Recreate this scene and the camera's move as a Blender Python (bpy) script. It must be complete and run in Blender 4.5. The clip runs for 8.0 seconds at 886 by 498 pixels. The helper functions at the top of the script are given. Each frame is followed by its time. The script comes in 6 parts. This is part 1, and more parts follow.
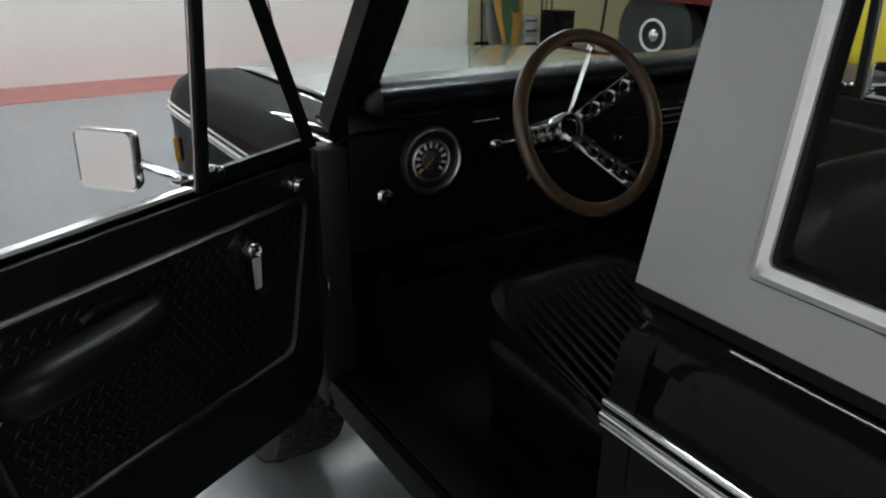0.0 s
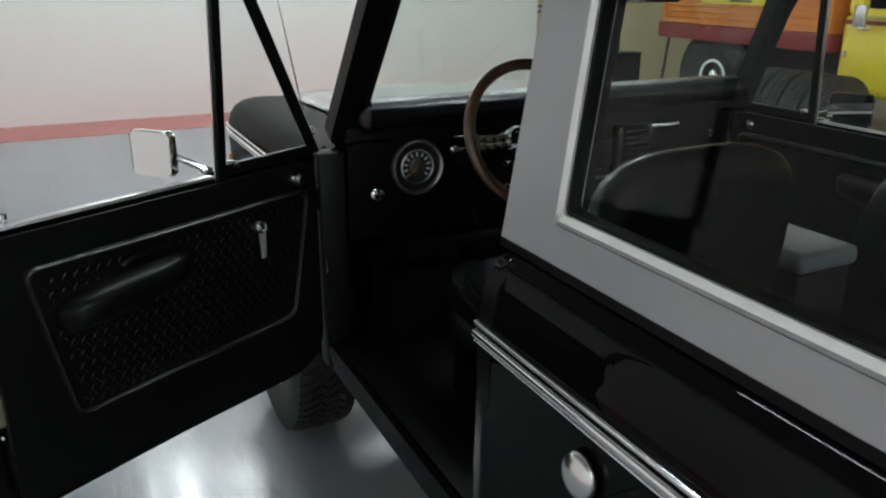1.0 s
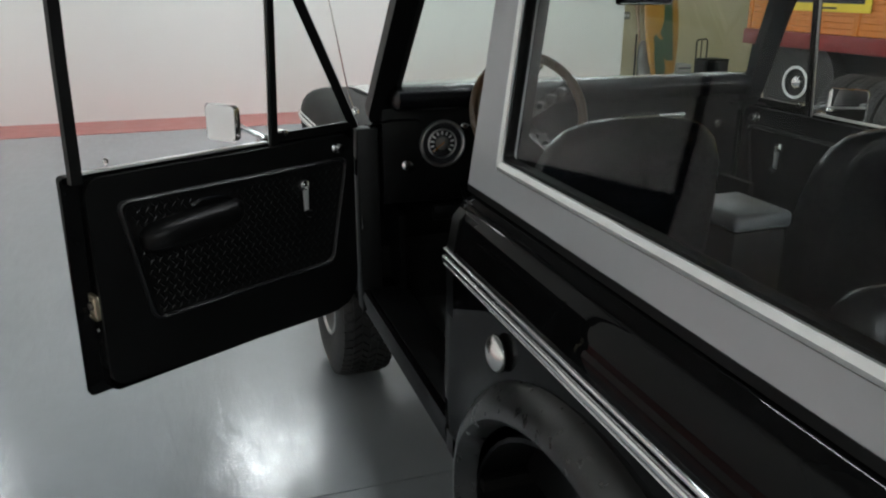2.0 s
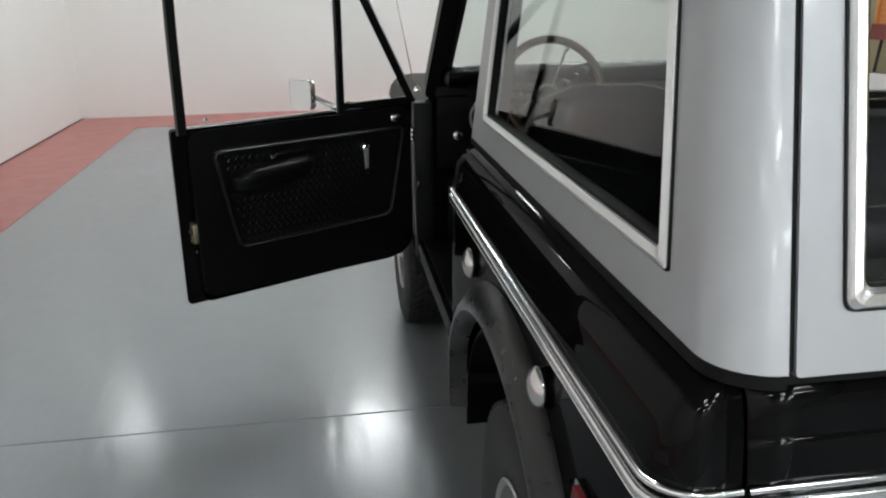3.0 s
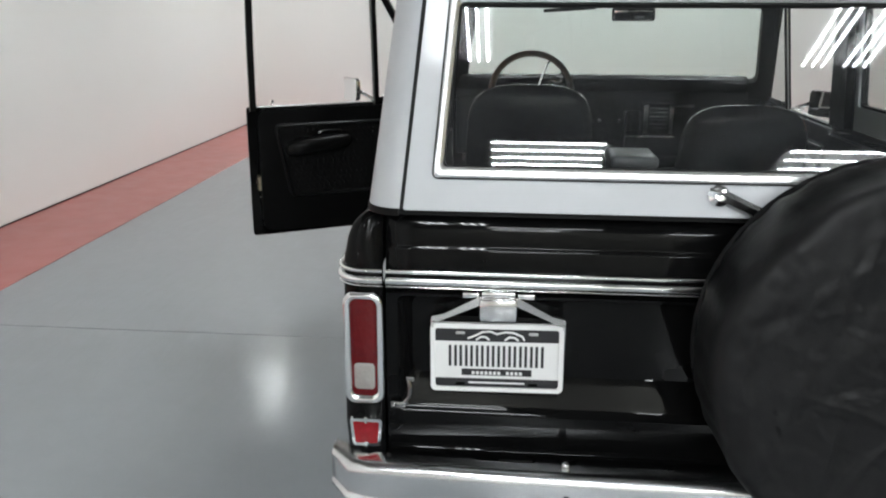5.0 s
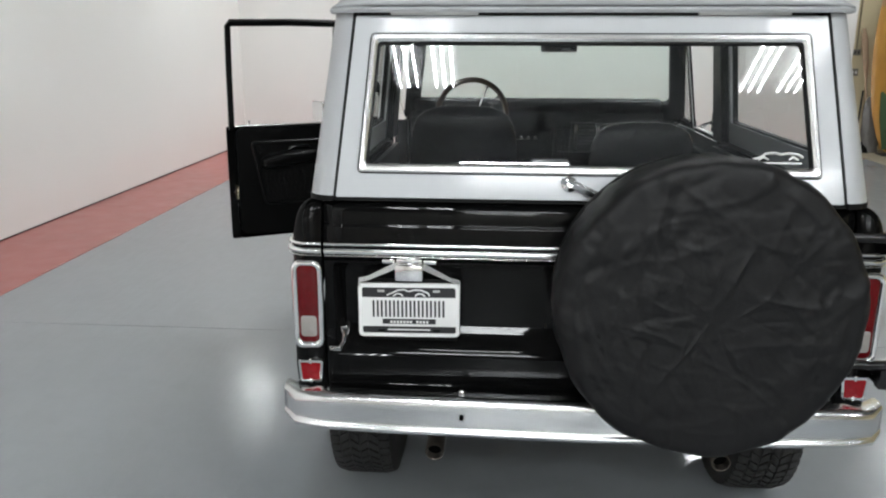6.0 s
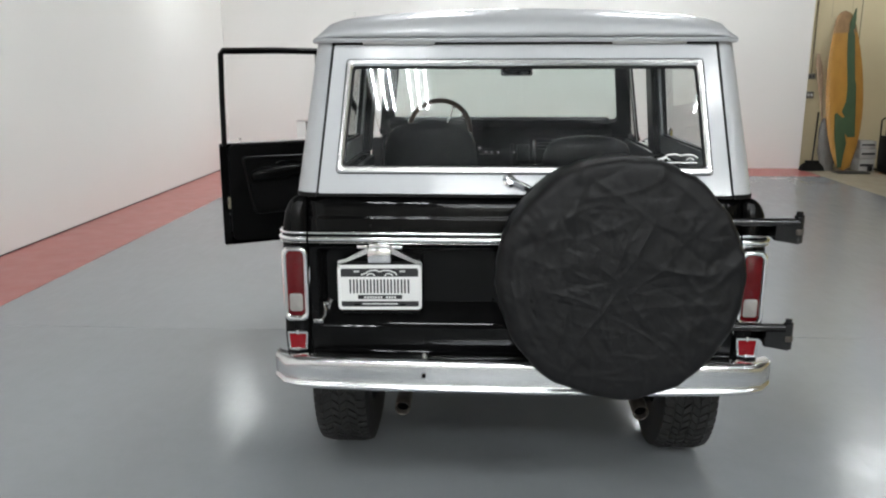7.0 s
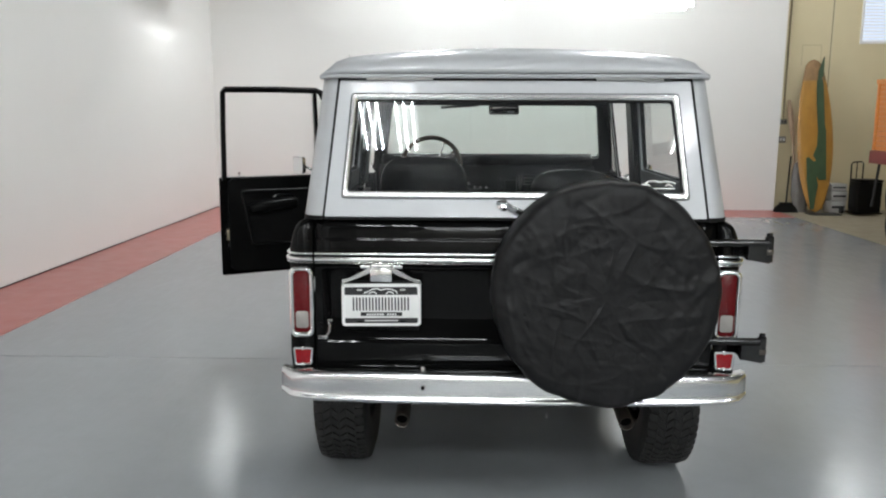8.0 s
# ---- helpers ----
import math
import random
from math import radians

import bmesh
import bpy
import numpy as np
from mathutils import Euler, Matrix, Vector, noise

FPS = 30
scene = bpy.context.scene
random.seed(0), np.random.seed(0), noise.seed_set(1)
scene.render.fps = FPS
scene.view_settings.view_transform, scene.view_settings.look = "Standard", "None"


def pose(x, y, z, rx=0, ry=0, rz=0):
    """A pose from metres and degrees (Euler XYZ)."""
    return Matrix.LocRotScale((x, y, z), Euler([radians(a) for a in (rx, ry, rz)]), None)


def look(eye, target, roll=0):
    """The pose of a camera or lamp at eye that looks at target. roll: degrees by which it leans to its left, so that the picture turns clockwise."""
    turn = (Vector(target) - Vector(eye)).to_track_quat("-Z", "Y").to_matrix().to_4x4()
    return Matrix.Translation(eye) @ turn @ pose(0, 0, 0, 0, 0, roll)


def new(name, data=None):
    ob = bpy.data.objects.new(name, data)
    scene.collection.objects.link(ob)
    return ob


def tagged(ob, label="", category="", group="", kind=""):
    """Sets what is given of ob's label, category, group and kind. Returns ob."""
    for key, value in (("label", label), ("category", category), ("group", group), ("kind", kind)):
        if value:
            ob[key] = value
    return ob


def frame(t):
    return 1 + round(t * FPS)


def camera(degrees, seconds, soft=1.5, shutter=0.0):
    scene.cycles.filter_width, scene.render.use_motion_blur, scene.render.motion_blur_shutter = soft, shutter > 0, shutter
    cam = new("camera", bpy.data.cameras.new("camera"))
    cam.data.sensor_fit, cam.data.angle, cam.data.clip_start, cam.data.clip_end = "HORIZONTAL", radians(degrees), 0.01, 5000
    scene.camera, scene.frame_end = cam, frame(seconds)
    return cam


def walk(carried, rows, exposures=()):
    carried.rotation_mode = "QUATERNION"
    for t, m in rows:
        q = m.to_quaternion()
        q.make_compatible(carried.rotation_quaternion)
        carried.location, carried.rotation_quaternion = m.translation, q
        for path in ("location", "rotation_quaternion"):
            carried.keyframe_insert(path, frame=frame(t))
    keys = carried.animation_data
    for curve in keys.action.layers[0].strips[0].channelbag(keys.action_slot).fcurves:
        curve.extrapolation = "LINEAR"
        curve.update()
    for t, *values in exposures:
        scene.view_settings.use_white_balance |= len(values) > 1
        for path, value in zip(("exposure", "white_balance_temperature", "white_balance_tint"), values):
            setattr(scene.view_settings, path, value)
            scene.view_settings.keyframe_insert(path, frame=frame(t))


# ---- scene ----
cam = camera(58.9, 8.0, 2.1)
PATH = [
    (0, (-1.509, 0.829, 1.662), (-0.517, 2.394, 0.908), 0.7),
    (0.5, (-1.474, 0.604, 1.666), (-0.581, 2.251, 0.965), -0.0),
    (1, (-1.473, 0.334, 1.68), (-0.648, 2.032, 1.02), 0.1),
    (1.5, (-1.487, 0.054, 1.681), (-0.73, 1.795, 1.051), 0.4),
    (1.7, (-1.467, -0.031, 1.685), (-0.764, 1.73, 1.049), 0.3),
    (2.8, (-1.242, -0.574, 1.644), (-0.916, 1.294, 1.007), -0.8),
    (3, (-1.207, -0.702, 1.652), (-0.933, 1.174, 1.016), -0.9),
    (3.5, (-1.018, -0.946, 1.663), (-0.913, 0.949, 1.031), -0.4),
    (4, (-0.84, -1.178, 1.663), (-0.86, 0.724, 1.044), 0.1),
    (4.5, (-0.692, -1.408, 1.653), (-0.793, 0.498, 1.055), 0.2),
    (5, (-0.49, -1.615, 1.645), (-0.657, 0.292, 1.067), 0.2),
    (5.2, (-0.422, -1.71, 1.648), (-0.604, 0.199, 1.08), 0.6),
    (6.3, (-0.207, -2.329, 1.673), (-0.333, -0.395, 1.18), 0.0),
    (6.5, (-0.178, -2.435, 1.671), (-0.298, -0.497, 1.192), -0.0),
    (7, (-0.152, -2.643, 1.663), (-0.253, -0.697, 1.21), -0.1),
    (7.5, (-0.201, -2.758, 1.633), (-0.261, -0.801, 1.225), -0.1),
    (8, (-0.203, -2.851, 1.614), (-0.257, -0.881, 1.274), 0.2),
]
walk(cam, [(t, look(eye, target, roll)) for t, eye, target, roll in PATH],
     exposures=[(0, 0.14, 6300, 7), (1.7, 0.11, 6350, 7), (2.8, 0.15, 6450, 9), (4.5, 0.27, 6450, 9.5), (7, 0.25, 6500, 10), (8, 0.20, 6500, 10)])

# ---------------------------------------------------------------- light
world = bpy.data.worlds.new("world")
scene.world = world
world.use_nodes = True
world.node_tree.nodes["Background"].inputs[0].default_value = (0.9, 0.95, 1.0, 1)
world.node_tree.nodes["Background"].inputs[1].default_value = 0.05
scene.view_settings.exposure = 0.0
TUBE = 124.0      # strength of the fluorescent tubes


# ---------------------------------------------------------------- materials
def material(name, color, rough=0.5, metal=0.0, coat=0.0, vary=0.15, scale=8.0, bump=0.0, bump_scale=60.0,
             rough_vary=0.0, color2=None, coat_rough=0.04, stretch=(1, 1, 1), detail=6.0, spec=0.5, coat_ior=1.5):
    m = bpy.data.materials.new(name)
    m.use_nodes = True
    nt = m.node_tree
    n, l = nt.nodes, nt.links
    b = n["Principled BSDF"]
    b.inputs["Roughness"].default_value = rough
    b.inputs["Metallic"].default_value = metal
    b.inputs["Coat Weight"].default_value = coat
    b.inputs["Coat Roughness"].default_value = coat_rough
    b.inputs["Specular IOR Level"].default_value = spec
    b.inputs["Coat IOR"].default_value = coat_ior
    tc = n.new("ShaderNodeTexCoord")
    mp = n.new("ShaderNodeMapping")
    mp.inputs["Scale"].default_value = stretch
    l.new(tc.outputs["Object"], mp.inputs["Vector"])
    big = n.new("ShaderNodeTexNoise")
    big.inputs["Scale"].default_value = scale
    big.inputs["Detail"].default_value = detail
    l.new(mp.outputs["Vector"], big.inputs["Vector"])
    mix = n.new("ShaderNodeMix")
    mix.data_type = "RGBA"
    c2 = color2 or tuple(min(1, c * (1 + vary)) for c in color)
    c1 = color if color2 else tuple(c * (1 - vary) for c in color)
    mix.inputs["A"].default_value = (*c1, 1)
    mix.inputs["B"].default_value = (*c2, 1)
    l.new(big.outputs["Fac"], mix.inputs["Factor"])
    l.new(mix.outputs["Result"], b.inputs["Base Color"])
    if rough_vary:
        mr = n.new("ShaderNodeMapRange")
        mr.inputs["From Min"].default_value = 0.2
        mr.inputs["From Max"].default_value = 0.8
        mr.inputs["To Min"].default_value = rough
        mr.inputs["To Max"].default_value = rough + rough_vary
        rn = n.new("ShaderNodeTexNoise")
        rn.inputs["Scale"].default_value = scale * 2.3
        rn.inputs["Detail"].default_value = 5
        l.new(mp.outputs["Vector"], rn.inputs["Vector"])
        l.new(rn.outputs["Fac"], mr.inputs["Value"])
        l.new(mr.outputs["Result"], b.inputs["Roughness"])
    if bump:
        fine = n.new("ShaderNodeTexNoise")
        fine.inputs["Scale"].default_value = bump_scale
        fine.inputs["Detail"].default_value = 4
        l.new(mp.outputs["Vector"], fine.inputs["Vector"])
        bp = n.new("ShaderNodeBump")
        bp.inputs["Strength"].default_value = bump
        bp.inputs["Distance"].default_value = 0.004
        l.new(fine.outputs["Fac"], bp.inputs["Height"])
        l.new(bp.outputs["Normal"], b.inputs["Normal"])
    return m


def glass(name, color, rough=0.0, ior=1.45):
    m = bpy.data.materials.new(name)
    m.use_nodes = True
    b = m.node_tree.nodes["Principled BSDF"]
    b.inputs["Base Color"].default_value = (*color, 1)
    b.inputs["Transmission Weight"].default_value = 1.0
    b.inputs["Roughness"].default_value = rough
    b.inputs["IOR"].default_value = ior
    return m


def dusty_glass(name, color, film):
    """Window glass under a thin uneven film of dust and wiping smears."""
    m = glass(name, color)
    nt = m.node_tree
    n, l = nt.nodes, nt.links
    dust = n.new("ShaderNodeBsdfDiffuse")
    dust.inputs["Color"].default_value = (0.62, 0.65, 0.70, 1)
    tc = n.new("ShaderNodeTexCoord")
    mp = n.new("ShaderNodeMapping")
    mp.inputs["Scale"].default_value = (3.0, 3.0, 5.0)
    smear = n.new("ShaderNodeTexNoise")
    smear.inputs["Scale"].default_value = 1.6
    smear.inputs["Detail"].default_value = 7
    smear.inputs["Distortion"].default_value = 1.2
    rng = n.new("ShaderNodeMapRange")
    rng.inputs["From Min"].default_value = 0.35
    rng.inputs["From Max"].default_value = 0.75
    rng.inputs["To Min"].default_value = film * 0.35
    rng.inputs["To Max"].default_value = film * 3.2
    mix = n.new("ShaderNodeMixShader")
    l.new(tc.outputs["Object"], mp.inputs["Vector"])
    l.new(mp.outputs["Vector"], smear.inputs["Vector"])
    l.new(smear.outputs["Fac"], rng.inputs["Value"])
    l.new(rng.outputs["Result"], mix.inputs[0])
    l.new(n["Principled BSDF"].outputs[0], mix.inputs[1])
    l.new(dust.outputs[0], mix.inputs[2])
    l.new(mix.outputs[0], n["Material Output"].inputs[0])
    return m


def glow(name, color, strength):
    m = bpy.data.materials.new(name)
    m.use_nodes = True
    nt = m.node_tree
    nt.nodes.remove(nt.nodes["Principled BSDF"])
    e = nt.nodes.new("ShaderNodeEmission")
    e.inputs[0].default_value = (*color, 1)
    e.inputs[1].default_value = strength
    nt.links.new(e.outputs[0], nt.nodes["Material Output"].inputs[0])
    return m


BLACK = material("black_gloss_paint", (0.0036, 0.0036, 0.0037), 0.3, coat=0.25, vary=0.2, scale=5, spec=0.0, coat_rough=0.02, coat_ior=1.5)
# same black paint as the body, reflection raised to brighten the bonnet
BONNETBLACK = material("brightened_bonnet_black", (0.0024, 0.0024, 0.0026), 0.3, coat=1.0, vary=0.2, scale=5, spec=0.5, coat_rough=0.03, coat_ior=1.8)
SATIN = material("black_satin_paint", (0.0038, 0.0038, 0.0038), 0.36, vary=0.25, scale=12, bump=0.08, bump_scale=140, spec=0.11)
SILVER = material("silver_paint", (0.436, 0.447, 0.459), 0.42, metal=0.12, coat=0.4, vary=0.03, scale=30, coat_rough=0.07, spec=0.3, coat_ior=1.4)
CHROME = material("chrome", (0.90, 0.90, 0.90), 0.09, metal=1.0, vary=0.04, scale=10, rough_vary=0.06)
ALU = material("brushed_aluminium", (0.84, 0.84, 0.83), 0.38, metal=0.75, vary=0.01, scale=30)
POLISHED = material("polished_aluminium", (0.88, 0.88, 0.87), 0.24, metal=0.85, vary=0.015, scale=20)
SPOKE = material("polished_spoke_steel", (0.34, 0.34, 0.34), 0.2, metal=1.0, vary=0.08, scale=30, rough_vary=0.06)
STEEL = material("brushed_steel", (0.55, 0.55, 0.54), 0.28, metal=1.0, vary=0.1, scale=40, rough_vary=0.1)
CAPCHROME = material("dulled_chrome", (0.70, 0.69, 0.67), 0.22, metal=1.0, vary=0.05, scale=20, rough_vary=0.03)
BUMPER = material("worn_chrome_bumper", (0.78, 0.79, 0.80), 0.19, metal=1.0, vary=0.03, scale=6, rough_vary=0.06)
VINYL = material("black_vinyl", (0.0032, 0.0034, 0.0040), 0.25, vary=0.3, scale=20, bump=0.05, bump_scale=220, spec=0.30)
LIDVINYL = material("charcoal_padded_vinyl", (0.105, 0.113, 0.118), 0.3, vary=0.2, scale=20, bump=0.2, bump_scale=200)
CARPET = material("black_carpet", (0.0085, 0.0083, 0.0076), 0.95, vary=0.4, scale=60, bump=0.8, bump_scale=400, spec=0.1)
BEADGLOSS = material("black_enamel", (0.006, 0.006, 0.006), 0.16, vary=0.25, scale=25, rough_vary=0.10, spec=0.5)
RUBBER = material("tyre_rubber", (0.016, 0.0157, 0.015), 0.62, vary=0.3, scale=30, bump=0.3, bump_scale=180)
FLARE = material("black_plastic_flare", (0.010, 0.010, 0.0098), 0.24, vary=0.25, scale=16, bump=0.1, bump_scale=250, rough_vary=0.12)
SEAL = material("black_rubber_seal", (0.004, 0.004, 0.004), 0.55, vary=0.2, scale=50, spec=0.2)
WOOD = material("walnut_wheel_rim", (0.06, 0.034, 0.018), 0.3, coat=0.5, scale=6, color2=(0.12, 0.07, 0.038), stretch=(3, 3, 12))
REDLENS = material("red_lamp_lens", (0.085, 0.002, 0.004), 0.2, coat=0.15, vary=0.25, scale=40, bump=0.3, bump_scale=90, spec=0.25)
REFLEX = material("red_reflector", (0.20, 0.004, 0.008), 0.25, coat=0.1, vary=0.3, scale=60, bump=0.5, bump_scale=150, spec=0.25)
WHITELENS = material("clear_lamp_lens", (0.27, 0.25, 0.235), 0.2, coat=0.5, vary=0.08, scale=60, bump=0.5, bump_scale=120)
AMBER = material("amber_lens", (0.75, 0.33, 0.02), 0.2, coat=0.6, vary=0.1, scale=60, bump=0.4, bump_scale=120)
WHITE = material("white_enamel", (0.78, 0.78, 0.77), 0.35, vary=0.03, scale=20)
INK = material("black_print", (0.012, 0.012, 0.014), 0.45, vary=0.1, scale=30)
PIPE = material("sooty_exhaust_steel", (0.10, 0.088, 0.076), 0.5, metal=0.8, vary=0.4, scale=30, bump=0.2)
# exhaust soot; also the painted shade in cab, bumper holes and plate slots
SOOT_HOLLOW = material("soot_and_hollow_black", (0.003, 0.003, 0.003), 0.9, spec=0.0)
FRAME = material("underbody_black", (0.012, 0.011, 0.010), 0.7, vary=0.4, scale=15, bump=0.3)
MIRROR = material("mirror_silver", (0.9, 0.9, 0.9), 0.015, metal=1.0, vary=0.01)
CLEAR = dusty_glass("dusty_rear_glass", (0.94, 0.96, 0.95), 0.006)
SIDEGLASS = glass("side_window_glass", (0.93, 0.95, 0.94), ior=1.17)
TINT = glass("green_tinted_windscreen", (0.865, 0.955, 0.92))
WALLPAINT = material("white_wall_paint", (0.80, 0.79, 0.765), 0.6, vary=0.018, scale=1.2, bump=0.02, bump_scale=120)
BEIGE = material("beige_block_wall_paint", (0.63, 0.55, 0.355), 0.65, vary=0.06, scale=2.0, bump=0.25, bump_scale=90)
STRIPE = material("red_floor_paint", (0.40, 0.105, 0.092), 0.35, vary=0.1, scale=2.5, rough_vary=0.12, coat=0.3)
PATCH = material("old_filler_line", (0.44, 0.385, 0.25), 0.7, vary=0.15, scale=12)
JOINT = material("shadowed_joint", (0.20, 0.175, 0.12), 0.8, vary=0.2, scale=20)
TAN = material("bare_tan_concrete", (0.27, 0.235, 0.17), 0.45, vary=0.2, scale=3, bump=0.1, bump_scale=150, rough_vary=0.2)
CEIL = material("dark_ceiling", (0.16, 0.155, 0.15), 0.8, vary=0.1, scale=1)
TUBES = glow("fluorescent_tube", (0.94, 0.985, 1.0), TUBE)
DAY = glow("daylight_behind_blind", (0.74, 0.84, 1.0), 0.95)
REFLECTOR = material("grey_lamp_tray", (0.2, 0.2, 0.2), 0.4, vary=0.05)


def floor_material():
    """Grey epoxy with broad cloudy gloss, faint tyre scuffs and fine dust."""
    m = material("grey_epoxy_floor", (0.266, 0.281, 0.298), 0.132, coat=0.0, vary=0.04, scale=0.9, bump=0.02, bump_scale=30, rough_vary=0.08, spec=0.6)
    nt = m.node_tree
    n, l = nt.nodes, nt.links
    b = n["Principled BSDF"]
    old = b.inputs["Base Color"].links[0].from_socket
    tc = n.new("ShaderNodeTexCoord")
    spots = n.new("ShaderNodeTexNoise")
    spots.inputs["Scale"].default_value = 7
    spots.inputs["Detail"].default_value = 9
    spots.inputs["Roughness"].default_value = 0.72
    l.new(tc.outputs["Object"], spots.inputs["Vector"])
    ramp = n.new("ShaderNodeValToRGB")
    ramp.color_ramp.elements[0].position, ramp.color_ramp.elements[1].position = 0.34, 0.6
    ramp.color_ramp.elements[0].color = (0.975, 0.975, 0.975, 1)
    ramp.color_ramp.elements[1].color = (1.01, 1.01, 1.01, 1)
    l.new(spots.outputs["Fac"], ramp.inputs["Fac"])
    mul = n.new("ShaderNodeMix")
    mul.data_type, mul.blend_type = "RGBA", "MULTIPLY"
    mul.inputs["Factor"].default_value = 1
    l.new(old, mul.inputs["A"])
    l.new(ramp.outputs["Color"], mul.inputs["B"])
    l.new(mul.outputs["Result"], b.inputs["Base Color"])
    # shallow brush marks in the gloss
    swirl = n.new("ShaderNodeTexNoise")
    swirl.inputs["Scale"].default_value = 1.6
    swirl.inputs["Detail"].default_value = 5
    swirl.inputs["Roughness"].default_value = 0.55
    swirl.inputs["Distortion"].default_value = 0.35
    brush = n.new("ShaderNodeMapping")
    brush.inputs["Scale"].default_value = (11.0, 2.6, 1.0)
    brush.inputs["Rotation"].default_value = (0, 0, 0.3)
    l.new(tc.outputs["Object"], brush.inputs["Vector"])
    l.new(brush.outputs["Vector"], swirl.inputs["Vector"])
    bump = n.new("ShaderNodeBump")
    bump.inputs["Strength"].default_value = 0.4
    bump.inputs["Distance"].default_value = 0.004
    l.new(swirl.outputs["Fac"], bump.inputs["Height"])
    # the same strokes lie glossier and duller
    dull = n.new("ShaderNodeMapRange")
    dull.inputs["From Min"].default_value = 0.36
    dull.inputs["From Max"].default_value = 0.66
    dull.inputs["To Min"].default_value = -0.02
    dull.inputs["To Max"].default_value = 0.06
    l.new(swirl.outputs["Fac"], dull.inputs["Value"])
    total = n.new("ShaderNodeMath")
    l.new(b.inputs["Roughness"].links[0].from_socket, total.inputs[0])
    l.new(dull.outputs["Result"], total.inputs[1])
    l.new(total.outputs[0], b.inputs["Roughness"])
    fine = b.inputs["Normal"].links[0].from_node
    l.new(bump.outputs["Normal"], fine.inputs["Normal"])
    return m


FLOOR = floor_material()
DULL = material("cream_back_wall", (0.72, 0.70, 0.64), 0.7, vary=0.05, scale=1.5)


# ---------------------------------------------------------------- mesh helpers
def part(name, bm, mat, parent=None, label="", angle=38, at=None, thick=0.0):
    """One mesh object from a bmesh, under a thing or a part."""
    bmesh.ops.recalc_face_normals(bm, faces=bm.faces)
    me = bpy.data.meshes.new(name)
    bm.to_mesh(me)
    bm.free()
    me.materials.append(mat)
    if angle:
        me.polygons.foreach_set("use_smooth", [True] * len(me.polygons))
        me.set_sharp_from_angle(angle=radians(angle))
    ob = new(name, me)
    ob.parent = parent
    if at is not None:
        ob.matrix_basis = at
    if label:
        ob["label"] = label
    if thick:
        mod = ob.modifiers.new("thickness", "SOLIDIFY")
        mod.thickness, mod.offset = thick, 0.0
    return ob


def thing(name, loc, label, category, group="", at=None):
    ob = new(name)
    ob.empty_display_size = 0.1
    ob.matrix_basis = at if at is not None else Matrix.Translation(loc)
    return tagged(ob, label, category, group)


def setting(name, bm, mat, label, category, angle=30):
    return tagged(part(name, bm, mat, None, angle=angle), label, category, kind="structure")


def B():
    return bmesh.new()


def box(bm, x0, x1, y0, y1, z0, z1, bevel=0.0, seg=2, m=None):
    """A box, rounded on all its edges where bevel is given."""
    vs = [bm.verts.new((x, y, z)) for x in (x0, x1) for y in (y0, y1) for z in (z0, z1)]
    fs = [bm.faces.new([vs[i] for i in f]) for f in ((0, 1, 3, 2), (4, 6, 7, 5), (0, 4, 5, 1), (2, 3, 7, 6), (0, 2, 6, 4), (1, 5, 7, 3))]
    out = vs
    if bevel:
        es = list({e for f in fs for e in f.edges})
        r = bmesh.ops.bevel(bm, geom=es, offset=bevel, segments=seg, profile=0.5, affect="EDGES")
        out = list({v for f in r["faces"] for v in f.verts} | {v for v in vs if v.is_valid})
    if m is not None:
        bmesh.ops.transform(bm, matrix=m, verts=out)
    return bm


def loft(bm, rings, closed=True, caps=True, loop=False):
    """Skin over rings of equal length. closed: each ring is a loop; loop: the last ring joins the first."""
    vs = [[bm.verts.new(p) for p in ring] for ring in rings]
    k = len(vs[0])
    pairs = list(zip(vs, vs[1:])) + ([(vs[-1], vs[0])] if loop else [])
    for a, b in pairs:
        for i in range(k if closed else k - 1):
            j = (i + 1) % k
            bm.faces.new((a[i], a[j], b[j], b[i]))
    if closed and caps and not loop:
        bm.faces.new(vs[0][::-1])
        bm.faces.new(vs[-1])
    return bm


def ring_prism(bm, outer, inner, f0, f1):
    """A frame between two loops of equal length, from face f0 to face f1 (2D to 3D)."""
    rings = [[f0(p) for p in outer], [f0(p) for p in inner], [f1(p) for p in inner], [f1(p) for p in outer]]
    return loft(bm, rings, loop=True)


def prism(bm, pts, f0, f1):
    return loft(bm, [[f0(p) for p in pts], [f1(p) for p in pts]])


def rrect(x0, x1, z0, z1, r, n=4):
    """A rounded rectangle as a loop of points."""
    out = []
    for cx, cz, a0 in ((x1 - r, z1 - r, 0), (x0 + r, z1 - r, 90), (x0 + r, z0 + r, 180), (x1 - r, z0 + r, 270)):
        for i in range(n + 1):
            a = radians(a0 + 90 * i / n)
            out.append((cx + r * math.cos(a), cz + r * math.sin(a)))
    return out


def rpoly(corners, r, n=4):
    """A polygon with rounded corners."""
    out, k = [], len(corners)
    for i, c in enumerate(corners):
        c = Vector(c)
        a, b = (Vector(corners[i - 1]) - c).normalized(), (Vector(corners[(i + 1) % k]) - c).normalized()
        for s in range(n + 1):
            t = s / n
            p = c + a * r * (1 - t) ** 2 + b * r * t ** 2
            out.append((p.x, p.y))
    return out


def frames_along(path, loop=False):
    """Position, side and up at each point of a path."""
    path = [Vector(p) for p in path]
    k, out, up = len(path), [], None
    for i, p in enumerate(path):
        a = path[i - 1] if i or loop else p
        b = path[(i + 1) % k] if i < k - 1 or loop else p
        d = (b - a).normalized()
        if up is None:
            up = Vector((0, 0, 1)) if abs(d.z) < 0.9 else Vector((0, 1, 0))
        side = d.cross(up).normalized()
        up = side.cross(d).normalized()
        out.append((p, side, up))
    return out


